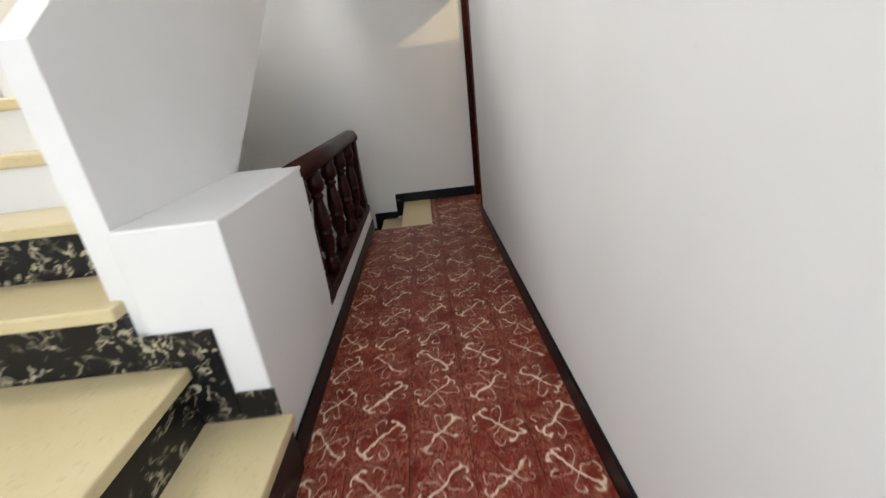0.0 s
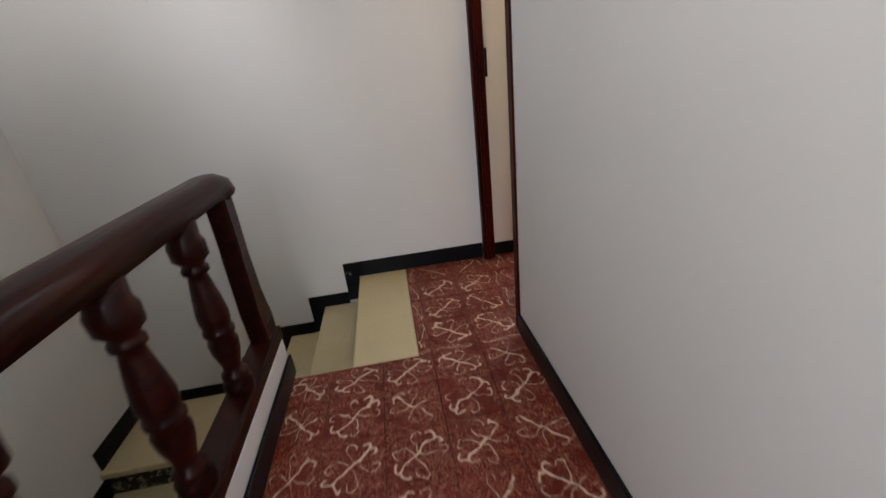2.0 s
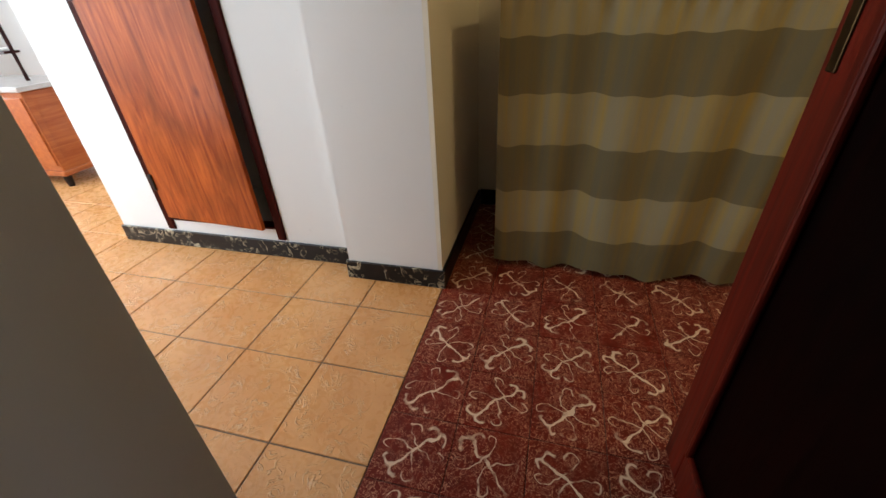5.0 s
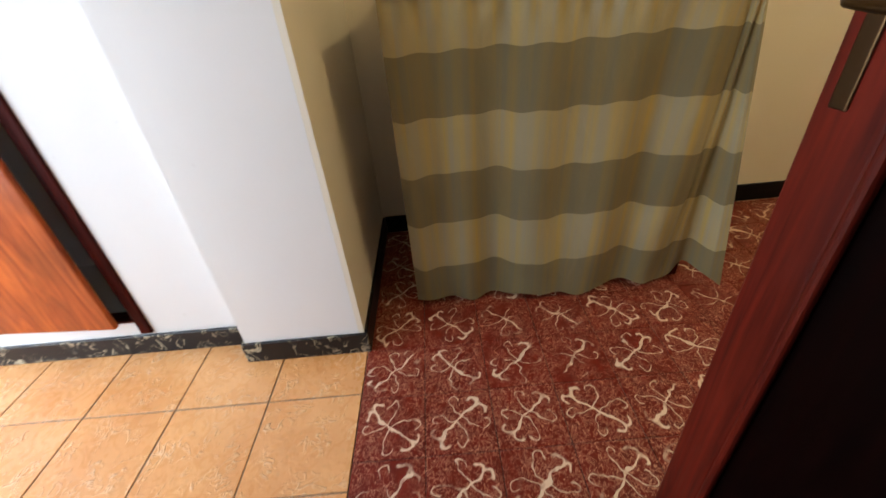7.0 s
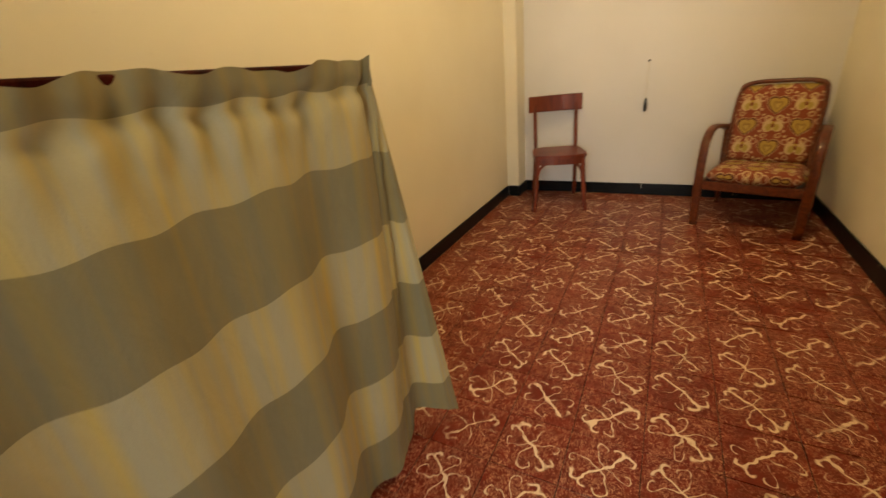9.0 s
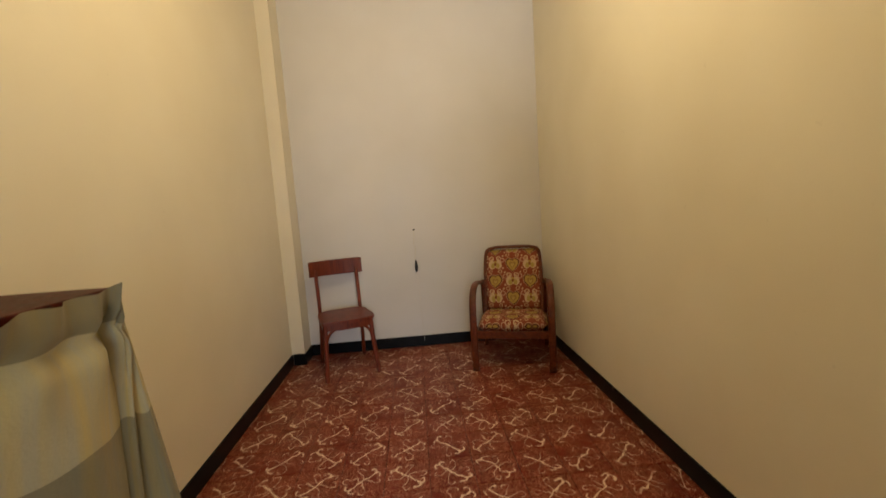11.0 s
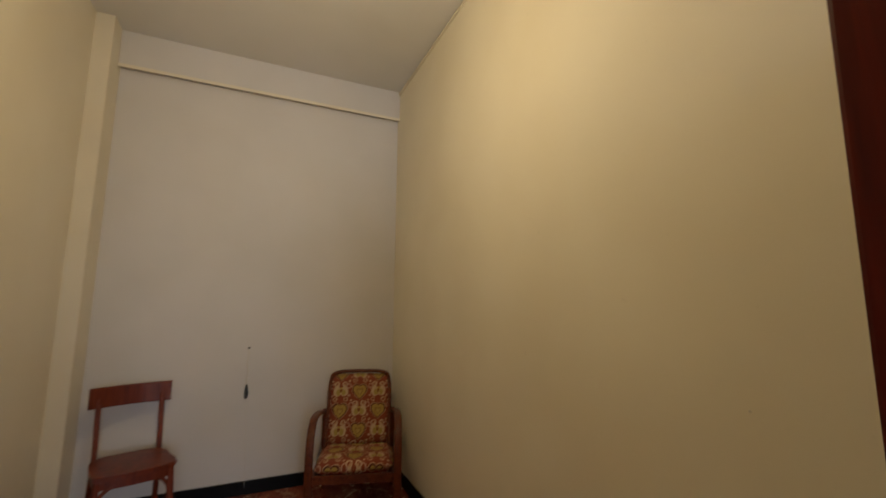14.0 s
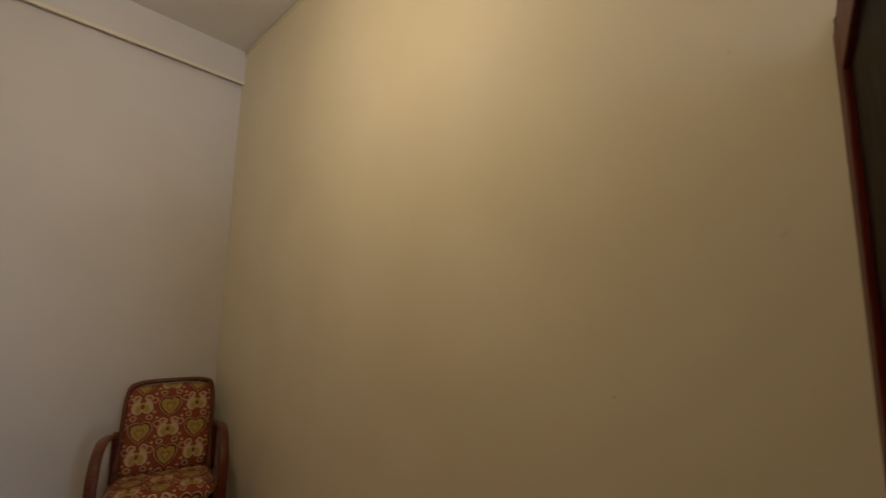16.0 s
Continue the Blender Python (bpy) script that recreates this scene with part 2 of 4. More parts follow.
def tread_material():
    m, nt, b = material("cream_stone", 0.28)
    co = texco(nt)
    c = mix_color(nt, noise_tex(nt, co, 5, 4), (0.56, 0.46, 0.25), (0.66, 0.57, 0.35))
    c = mix_color(nt, ramp(nt, noise_tex(nt, co, 70, 2), 0.6, 0.75), c, (0.50, 0.42, 0.24))
    nt.links.new(c, b.inputs["Base Color"])
    return m


def curtain_material():
    """Cotton with broad level bands and faint upright ochre streaks."""
    m, nt, b = material("banded_cotton", 0.85)
    t = nt.nodes.new("ShaderNodeTexCoord")
    sep = nt.nodes.new("ShaderNodeSeparateXYZ")
    nt.links.new(t.outputs["UV"], sep.inputs[0])
    h = sep.outputs[1]
    period = math_node(nt, 'FRACT', math_node(nt, 'DIVIDE', math_node(nt, 'SUBTRACT', h, -0.004), 0.40))
    dark = math_node(nt, 'LESS_THAN', period, 0.5)
    top = math_node(nt, 'GREATER_THAN', h, 1.158)
    dark = math_node(nt, 'MAXIMUM', dark, top)
    uv = texco(nt, "UV", (1, 0.03, 1))
    streak = ramp(nt, noise_tex(nt, uv, 30, 3), 0.40, 0.68)
    lightc = mix_color(nt, streak, (0.39, 0.355, 0.225), (0.50, 0.375, 0.11))
    darkc = mix_color(nt, streak, (0.195, 0.172, 0.098), (0.25, 0.19, 0.062))
    c = mix_color(nt, dark, lightc, darkc)
    weave = noise_tex(nt, texco(nt, "UV", (260, 260, 1)), 1.0, 2)
    c = mix_color(nt, math_node(nt, 'MULTIPLY', weave, 0.14), c, (0.16, 0.13, 0.08))
    nt.links.new(c, b.inputs["Base Color"])
    b.inputs["Sheen Weight"].default_value = 0.15
    thin = nt.nodes.new("ShaderNodeBsdfTranslucent")
    nt.links.new(c, thin.inputs[0])
    both = nt.nodes.new("ShaderNodeMixShader")
    both.inputs[0].default_value = 0.14
    nt.links.new(b.outputs[0], both.inputs[1])
    nt.links.new(thin.outputs[0], both.inputs[2])
    nt.links.new(both.outputs[0], nt.nodes["Material Output"].inputs[0])
    crease = noise_tex(nt, texco(nt, "UV", (9, 5, 1)), 2.0, 5, 0.6)
    bump(nt, b, math_node(nt, 'MULTIPLY_ADD', weave, 0.12, crease), 0.35, 0.012)
    return m


def damask_material():
    """Upholstery with large cream and mustard flowers on rust."""
    m, nt, b = material("flowered_upholstery", 0.85)
    t = nt.nodes.new("ShaderNodeTexCoord")
    wv = nt.nodes.new("ShaderNodeVectorMath")
    wv.operation = 'ADD'
    nz = node(nt, "ShaderNodeTexNoise", scale=24, detail=2)
    nt.links.new(t.outputs["UV"], nz.inputs["Vector"])
    half = nt.nodes.new("ShaderNodeVectorMath")
    half.operation = 'MULTIPLY_ADD'
    nt.links.new(nz.outputs[1], half.inputs[0])
    half.inputs[1].default_value, half.inputs[2].default_value = (0.016, 0.016, 0), (-0.008, -0.008, 0)
    nt.links.new(t.outputs["UV"], wv.inputs[0])
    nt.links.new(half.outputs[0], wv.inputs[1])
    sep = nt.nodes.new("ShaderNodeSeparateXYZ")
    nt.links.new(wv.outputs[0], sep.inputs[0])

    px, py = 0.29, 0.305

    def cell(ox, oy):
        """Mirrored coordinates about the lattice points shifted by (ox, oy)."""
        x = math_node(nt, 'SUBTRACT', math_node(nt, 'FRACT', math_node(nt, 'ADD', math_node(nt, 'DIVIDE', sep.outputs[0], px), ox)), 0.5)
        y = math_node(nt, 'SUBTRACT', math_node(nt, 'FRACT', math_node(nt, 'ADD', math_node(nt, 'DIVIDE', sep.outputs[1], py), oy)), 0.5)
        return math_node(nt, 'ABSOLUTE', math_node(nt, 'MULTIPLY', x, px)), math_node(nt, 'MULTIPLY', y, py)

    def away(ax, y, cx, cy, sx=1.0, sy=1.0):
        dx = math_node(nt, 'DIVIDE', math_node(nt, 'SUBTRACT', ax, cx), sx)
        dy = math_node(nt, 'DIVIDE', math_node(nt, 'SUBTRACT', y, cy), sy)
        return math_node(nt, 'SQRT', math_node(nt, 'ADD', math_node(nt, 'MULTIPLY', dx, dx), math_node(nt, 'MULTIPLY', dy, dy)))

    def put(c, q, lim, col):
        return mix_color(nt, math_node(nt, 'LESS_THAN', q, lim), c, col)

    def curl(c, ax, y, cx, cy, r, width, col):
        return put(c, math_node(nt, 'ABSOLUTE', math_node(nt, 'SUBTRACT', away(ax, y, cx, cy), r)), width, col)

    RUST, CREAM_T, GOLD = (0.15, 0.020, 0.007), (0.50, 0.36, 0.20), (0.36, 0.235, 0.05)
    c = mix_color(nt, noise_tex(nt, t.outputs["UV"], 40, 3), (0.17, 0.030, 0.012), (0.24, 0.050, 0.020))
    for ox, oy in ((0.0, 0.0), (0.5, 0.5)):
        # a heart-shaped medallion with a dark rim
        ax, y = cell(ox, oy)
        lift = math_node(nt, 'MULTIPLY_ADD', math_node(nt, 'SQRT', ax), -0.15, y)
        heart = math_node(nt, 'DIVIDE', away(ax, lift, 0.0, -0.012), 0.047)
        c = put(c, heart, 1.30, (0.42, 0.26, 0.14))
        c = put(c, heart, 1.20, (0.085, 0.014, 0.006))
        c = put(c, heart, 1.0, GOLD)
        c = put(c, heart, 0.55, (0.26, 0.15, 0.034))
        c = put(c, heart, 0.30, (0.40, 0.27, 0.07))
        # a pale two-lobed flower with scrolls above and below
        ax, y = cell(ox, oy + 0.5)
        c = put(c, away(ax, y, 0.026, 0.004, 0.030, 0.040), 1.0, CREAM_T)
        c = put(c, away(ax, y, 0.020, -0.004, 0.016, 0.026), 1.0, (0.34, 0.24, 0.06))
        c = put(c, away(ax, y, 0.0, 0.018, 0.009, 0.024), 1.0, RUST)
        c = put(c, away(ax, y, 0.0, 0.030, 0.013, 0.010), 1.0, GOLD)
        c = curl(c, ax, y, 0.030, 0.062, 0.017, 0.0042, CREAM_T)
        c = put(c, away(ax, y, 0.027, 0.058), 0.008, (0.44, 0.26, 0.13))
        c = curl(c, ax, y, 0.060, 0.048, 0.018, 0.0036, (0.44, 0.27, 0.17))
        c = put(c, away(ax, y, 0.066, 0.086), 0.008, CREAM_T)
        c = put(c, away(ax, y, 0.064, -0.030), 0.009, (0.44, 0.27, 0.17))
        c = curl(c, ax, y, 0.040, -0.060, 0.014, 0.0036, (0.42, 0.28, 0.15))
    nt.links.new(c, b.inputs["Base Color"])
    bump(nt, b, noise_tex(nt, t.outputs["UV"], 300, 2), 0.3, 0.002)
    return m


def plain(name, color, rough=0.5, metal=0.0, vary=0.15):
    m, nt, b = material(name, rough, metal)
    co = texco(nt)
    lo = tuple(v * (1 - vary) for v in color)
    hi = tuple(min(1, v * (1 + vary)) for v in color)
    nt.links.new(mix_color(nt, noise_tex(nt, co, 12, 4), lo, hi), b.inputs["Base Color"])
    return m


WHITE = plaster("white_plaster", (0.76, 0.76, 0.76), (0.71, 0.71, 0.70))
CREAM = plaster("cream_plaster", (0.77, 0.72, 0.605), (0.71, 0.65, 0.525))
GREYWHITE = plaster("aged_white_plaster", (0.66, 0.64, 0.64), (0.60, 0.58, 0.57))
CEILING = plaster("ceiling_paint", (0.72, 0.71, 0.70), (0.66, 0.65, 0.63))
BLACK_SKIRT = marble("black_marble_dark", 0.70, 0.80, 0.12)
MARBLE = marble("black_marble_veined", 0.40, 0.56, 0.3)
RED_TILE = red_tile_material()
BEIGE_TILE = beige_tile_material()
GROUT_RED = plain("red_grout", (0.045, 0.012, 0.009), 0.8)
GROUT_GREY = plain("grey_grout", (0.14, 0.105, 0.075), 0.8)
TREAD = tread_material()
MAHOGANY = wood("dark_mahogany", (0.007, 0.0010, 0.0007), (0.036, 0.0040, 0.002), 0.22, 1, 0.2, 0.1)
FRAME_WOOD = wood("red_stained_frame", (0.012, 0.0013, 0.0008), (0.065, 0.0055, 0.0025), 0.4, 2, 0.0, 0.06)
DOOR_WOOD = wood("red_stained_door", (0.035, 0.0032, 0.0018), (0.12, 0.011, 0.0045), 0.4, 2, 0.1, 0.1)
# panel colour set many times darker than the door's stiles and rails
DARK_PANEL = wood("near_black_panel", (0.0008, 0.0002, 0.0002), (0.0045, 0.0006, 0.0004), 0.5, 2, 0.0, 0.03)
CUPBOARD_WOOD = figured_wood("orange_varnished_wood", (0.20, 0.026, 0.004), (0.50, 0.115, 0.018))
CHAIR_WOOD = wood("reddish_beech", (0.075, 0.011, 0.004), (0.19, 0.032, 0.009), 0.28, 2, 0.25)
ARM_WOOD = wood("brown_bentwood", (0.05, 0.009, 0.003), (0.16, 0.036, 0.009), 0.28, 1, 0.3)
CHEST_WOOD = wood("honey_wood", (0.30, 0.065, 0.015), (0.46, 0.135, 0.036), 0.28, 0, 0.5)
CURTAIN = curtain_material()
DAMASK = damask_material()
BRASS = plain("dark_brass", (0.07, 0.042, 0.02), 0.35, 1.0)
IRON = plain("black_iron", (0.012, 0.010, 0.010), 0.4, 0.7)
BLACK_PLASTIC = plain("black_plastic", (0.012, 0.012, 0.012), 0.35)
WHITE_CORD = plain("white_cord", (0.62, 0.58, 0.52), 0.6)
GREY_STONE = plain("grey_marble_top", (0.48, 0.46, 0.45), 0.25)
WHITE_CLOTH = plain("white_cloth", (0.80, 0.79, 0.77), 0.9)
MIRROR = material("mirror_glass", 0.02, 1.0)[0]
MIRROR.node_tree.nodes["Principled BSDF"].inputs["Base Color"].default_value = (0.9, 0.9, 0.9, 1)


# ---------------------------------------------------------------- builders
def link(name, bm, mat, smooth=False):
    bmesh.ops.recalc_face_normals(bm, faces=bm.faces)
    me = bpy.data.meshes.new(name)
    bm.to_mesh(me)
    bm.free()
    me.materials.append(mat)
    if smooth:
        for p in me.polygons:
            p.use_smooth = True
    return new(name, me)


def part(name, bm, mat, parent, label="", smooth=False):
    ob = link(name, bm, mat, smooth)
    ob.parent = parent
    return tagged(ob, label)


def thing(name, x, y, z, label, category, group="", turn=0.0):
    e = new(name)
    e.empty_display_size = 0.1
    e.matrix_world = pose(x, y, z, 0, 0, turn)
    return tagged(e, label, category, group)


def structure(ob, label):
    return tagged(ob, label, kind="structure")


def box(bm, x0, x1, y0, y1, z0, z1, bevel=0.0, segs=2):
    r = bmesh.ops.create_cube(bm, size=1.0)
    vs = r["verts"]
    for v in vs:
        v.co = Vector((x0 + (v.co.x + .5) * (x1 - x0), y0 + (v.co.y + .5) * (y1 - y0), z0 + (v.co.z + .5) * (z1 - z0)))
    if bevel:
        es = list({e for v in vs for e in v.link_edges})
        bmesh.ops.bevel(bm, geom=es, offset=bevel, segments=segs, affect='EDGES', profile=0.5)
    return bm


def boxed(x0, x1, y0, y1, z0, z1, bevel=0.0, segs=2):
    return box(bmesh.new(), x0, x1, y0, y1, z0, z1, bevel, segs)


def prism(bm, outline, axis, lo, hi):
    """Extrude a closed outline of 2D points along an axis."""
    def at(p, d):
        return {"x": (d, p[0], p[1]), "y": (p[0], d, p[1]), "z": (p[0], p[1], d)}[axis]
    a = [bm.verts.new(at(p, lo)) for p in outline]
    b = [bm.verts.new(at(p, hi)) for p in outline]
    bm.faces.new(a)
    bm.faces.new(b[::-1])
    n = len(a)
    for i in range(n):
        bm.faces.new((a[i], b[i], b[(i + 1) % n], a[(i + 1) % n]))
    return bm


def turned(profile, segs=20):
    """A lathe-turned body from (radius, height) pairs."""
    bm = bmesh.new()
    rings = []
    for r, z in profile:
        rings.append([bm.verts.new((r * math.cos(2 * math.pi * i / segs), r * math.sin(2 * math.pi * i / segs), z)) for i in range(segs)])
    for a, b in zip(rings, rings[1:]):
        for i in range(segs):
            bm.faces.new((a[i], a[(i + 1) % segs], b[(i + 1) % segs], b[i]))
    bm.faces.new(rings[0][::-1])
    bm.faces.new(rings[-1])
    return bm


def sweep(points, section, up=Vector((1, 0, 0))):
    """A bar of the given cross-section along points; the section's first axis follows `up`."""
    bm = bmesh.new()
    rings = []
    n = len(points)
    for i, p in enumerate(points):
        p = Vector(p)
        d = (Vector(points[min(i + 1, n - 1)]) - Vector(points[max(i - 1, 0)])).normalized()
        s = (up - d * up.dot(d)).normalized()
        o = d.cross(s)
        rings.append([bm.verts.new(p + s * a + o * b) for a, b in section])
    m = len(section)
    for a, b in zip(rings, rings[1:]):
        for i in range(m):
            bm.faces.new((a[i], a[(i + 1) % m], b[(i + 1) % m], b[i]))
    bm.faces.new(rings[0][::-1])
    bm.faces.new(rings[-1])
    return bm


def rounded(w, h, r=0.35, n=4):
    """A rounded rectangular section."""
    out = []
    rr = r * min(w, h)
    for cx, cy, a0 in ((w / 2 - rr, h / 2 - rr, 0), (-w / 2 + rr, h / 2 - rr, 90), (-w / 2 + rr, -h / 2 + rr, 180), (w / 2 - rr, -h / 2 + rr, 270)):
        for k in range(n):
            a = radians(a0 + 90 * k / (n - 1))
            out.append((cx + rr * math.cos(a), cy + rr * math.sin(a)))
    return out


def curve_points(ctrl, steps=8):
    """A smooth Catmull-Rom line through control points."""
    pts = [Vector(c) for c in ctrl]
    pts = [pts[0] * 2 - pts[1]] + pts + [pts[-1] * 2 - pts[-2]]
    out = []
    for i in range(1, len(pts) - 2):
        p0, p1, p2, p3 = pts[i - 1:i + 3]
        for k in range(steps):
            t = k / steps
            out.append(0.5 * ((2 * p1) + (p2 - p0) * t + (2 * p0 - 5 * p1 + 4 * p2 - p3) * t * t + (3 * p1 - p0 - 3 * p2 + p3) * t ** 3))
    out.append(pts[-2])
    return out


# ---------------------------------------------------------------- walls, ceilings, floors
XW, XR = 0.420, 0.478        # corridor wall: corridor face, room face
YN = 4.75                    # north end of corridor and room
YS = 0.36                    # south wall of the room
XE = 2.80                    # east wall of the room
H_ROOM, H_COR, H_HALL = 3.50, 3.55, 3.0
DOOR_Y0, DOOR_TOP = 3.885, 2.08


def wall(name, x0, x1, y0, y1, z0, z1, mat, label):
    return structure(link(name, boxed(x0, x1, y0, y1, z0, z1), mat), label)


w = thing("wall_corridor", XW, 0, 0, "thin plastered wall, white to the corridor and cream to the room", "wall")
structure(w, "thin plastered wall between corridor and room")
mid = 0.450
for nm, a, b, mt in (("corridor_face", XW, mid, WHITE), ("room_face", mid, XR, CREAM)):
    bm = bmesh.new()
    prism(bm, [(-1.8, -0.1), (DOOR_Y0, -0.1), (DOOR_Y0, DOOR_TOP), (YN, DOOR_TOP), (YN, 3.6), (-1.8, 3.6)], "x", a - XW, b - XW)
    part(nm, bm, mt, w)

wall("wall_north_corridor", -1.95, 0.70, YN, YN + 0.22, -1.6, 3.6, WHITE, "white plastered end wall of the corridor and stairwell")
wall("wall_room_south", XR, XE, YS - 0.15, YS, -0.1, 3.6, GREYWHITE, "plain white plastered end wall of the room")
wall("wall_room_east", XE, XE + 0.15, YS - 0.15, YN, -0.1, 3.6, CREAM, "cream plastered side wall of the room")
wall("pilaster", 2.69, XE, YS, 0.58, 0.0, H_ROOM, CREAM, "shallow cream plastered pilaster in the corner")
wall("beam", XR, 2.69, YS, YS + 0.05, 3.222, H_ROOM, GREYWHITE, "shallow plastered beam under the ceiling")
wall("cable_trunk", XR, 2.69, YS + 0.05, YS + 0.064, 3.204, 3.228, CREAM, "thin painted moulding along the beam's lower edge")
w = thing("wall_pier", 1.9, YN, 0, "plastered pier, white to the hall and cream to the room", "wall")
structure(w, "plastered pier, white to the hall and cream to the room")
part("hall_face", boxed(0, 0.22, 0.0197, 0.455, -0.1, 3.6), WHITE, w)
part("room_face", boxed(0, 1.05, 0, 0.0195, -0.1, 3.6), CREAM, w)
structure(link("ceiling_room", boxed(XR, XE, YS, YN, H_ROOM, H_ROOM + 0.1), CEILING), "white painted room ceiling")
structure(link("ceiling_corridor", boxed(-1.95, XW, -1.8, YN, H_COR, H_COR + 0.1), CEILING), "white painted corridor ceiling")
structure(link("cornice_line", boxed(XR, XR + 0.012, YS, YN, H_ROOM - 0.03, H_ROOM - 0.012), CREAM), "thin painted cable run under the ceiling")

# corridor and stairwell shell
wall("wall_stair_west", -2.05, -1.95, -1.8, YN + 0.22, -1.6, 3.6, WHITE, "white plastered outer wall of the stairwell")
w = thing("wall_south_corridor", -0.8, -1.8, 0, "white plastered wall with a tall window opening", "wall")
structure(w, "white plastered wall with a tall window opening")
bm = bmesh.new()
box(bm, -1.25, -0.55, -0.12, 0, -0.1, 3.6)
box(bm, 1.05, 1.28, -0.12, 0, -0.1, 3.6)
box(bm, -0.55, 1.05, -0.12, 0, -0.1, 0.85)
box(bm, -0.55, 1.05, -0.12, 0, 2.65, 3.6)
part("wall_face", bm, WHITE, w)

# hall beyond: cupboard wall, far walls, window opening to the north
wall("wall_hall_east_low", 2.0, 2.55, 5.205, 5.60, -0.1, 3.1, WHITE, "white plastered wall beside the built-in cupboard")
wall("wall_hall_east_high", 2.0, 2.55, 6.33, 6.68, -0.1, 3.1, WHITE, "white plastered wall beside the built-in cupboard")
wall("wall_cupboard_sill", 2.0, 2.55, 5.60, 6.33, -0.1, 0.165, WHITE, "white plastered sill under the cupboard door")
wall("wall_cupboard_lintel", 2.0, 2.55, 5.60, 6.33, 2.0, 3.1, WHITE, "white plastered wall above the cupboard door")
wall("wall_cupboard_back", 2.45, 2.55, 5.60, 6.33, 0.165, 2.0, WHITE, "white plastered back of the cupboard recess")
w = thing("wall_hall_west", 0.48, 6.95, 0, "white plastered hall wall with a tall window opening", "wall")
structure(w, "white plastered hall wall with a tall window opening")
bm = bmesh.new()
box(bm, 0, 0.22, YN + 0.22 - 6.95, -0.87, -0.1, 3.1)
box(bm, 0, 0.22, 0.87, 2.45, -0.1, 3.1)
box(bm, 0, 0.22, -0.87, 0.87, 2.28, 3.1)
box(bm, 0, 0.22, -0.87, 0.87, -0.1, 0.22)
part("wall_face", bm, WHITE, w)
wall("wall_far_east", 3.6, 3.7, 6.5, 9.4, -0.1, 3.1, WHITE, "white plastered far room wall")
wall("wall_far_return", 2.55, 3.7, 6.4, 6.55, -0.1, 3.1, WHITE, "white plastered return wall")
w = thing("wall_far_north", 2.0, 9.4, 0, "white plastered far wall with a wide window opening", "wall")
structure(w, "white plastered far wall with a wide window opening")
bm = bmesh.new()
box(bm, -1.5, -1.3, 0, 0.15, -0.1, 3.1)
box(bm, 0.3, 1.7, 0, 0.15, -0.1, 3.1)
box(bm, -1.3, 0.3, 0, 0.15, -0.1, 0.7)
box(bm, -1.3, 0.3, 0, 0.15, 2.5, 3.1)
part("wall_face", bm, WHITE, w)
structure(link("ceiling_hall", boxed(0.48, 3.7, YN + 0.02, 9.55, 3.1, 3.2), CEILING), "white painted hall ceiling")

# skirtings of black marble
def skirting(name, x0, x1, y0, y1, mat=BLACK_SKIRT, h=0.1, z=0.0, label="polished black marble skirting"):
    return structure(link(name, boxed(x0, x1, y0, y1, z, z + h, 0.003, 1), mat), label)


S = 0.013
skirting("skirting_corridor", XW - S, XW, -1.8, DOOR_Y0 - 0.012)
skirting("skirting_half_wall", -0.63, -0.63 + S, 1.27, 3.87)
skirting("skirting_end", -0.37, 0.450, YN - S, YN)
skirting("skirting_end_jamb", 0.526, 0.70 + S, YN - S, YN, h=0.085)
skirting("skirting_room_west", XR, XR + S, YS, 3.84)
skirting("skirting_room_south", XR + S, 2.69, YS, YS + S)
skirting("skirting_pilaster_side", 2.69 - S, 2.69, YS + S, 0.58 + S)
skirting("skirting_pilaster", 2.69, XE - S, 0.58, 0.58 + S)
skirting("skirting_room_east", XE - S, XE, 0.58 + S, YN - S)
skirting("skirting_room_north", 1.9, XE - S, YN - S, YN)
skirting("skirting_pier", 1.9 - S, 1.9, YN - S, 5.205 + S, MARBLE, 0.095, label="black marble skirting with pale veins")
skirting("skirting_pier_return", 1.9, 2.0 - S, 5.205, 5.205 + S, MARBLE, 0.095, label="black marble skirting with pale veins")
skirting("skirting_hall", 2.0 - S, 2.0, 5.205 + S, 6.69, MARBLE, 0.095, label="black marble skirting with pale veins")
skirting("skirting_hall_jamb", 0.70, 0.70 + S, YN, 9.4, MARBLE, 0.095, label="black marble skirting with pale veins")


# ---------------------------------------------------------------- stairs
def tread_mesh(x0, x1, y0, y1, z, t=0.045):
    return boxed(x0, x1, y0, y1, z - t, z, 0.008, 2)


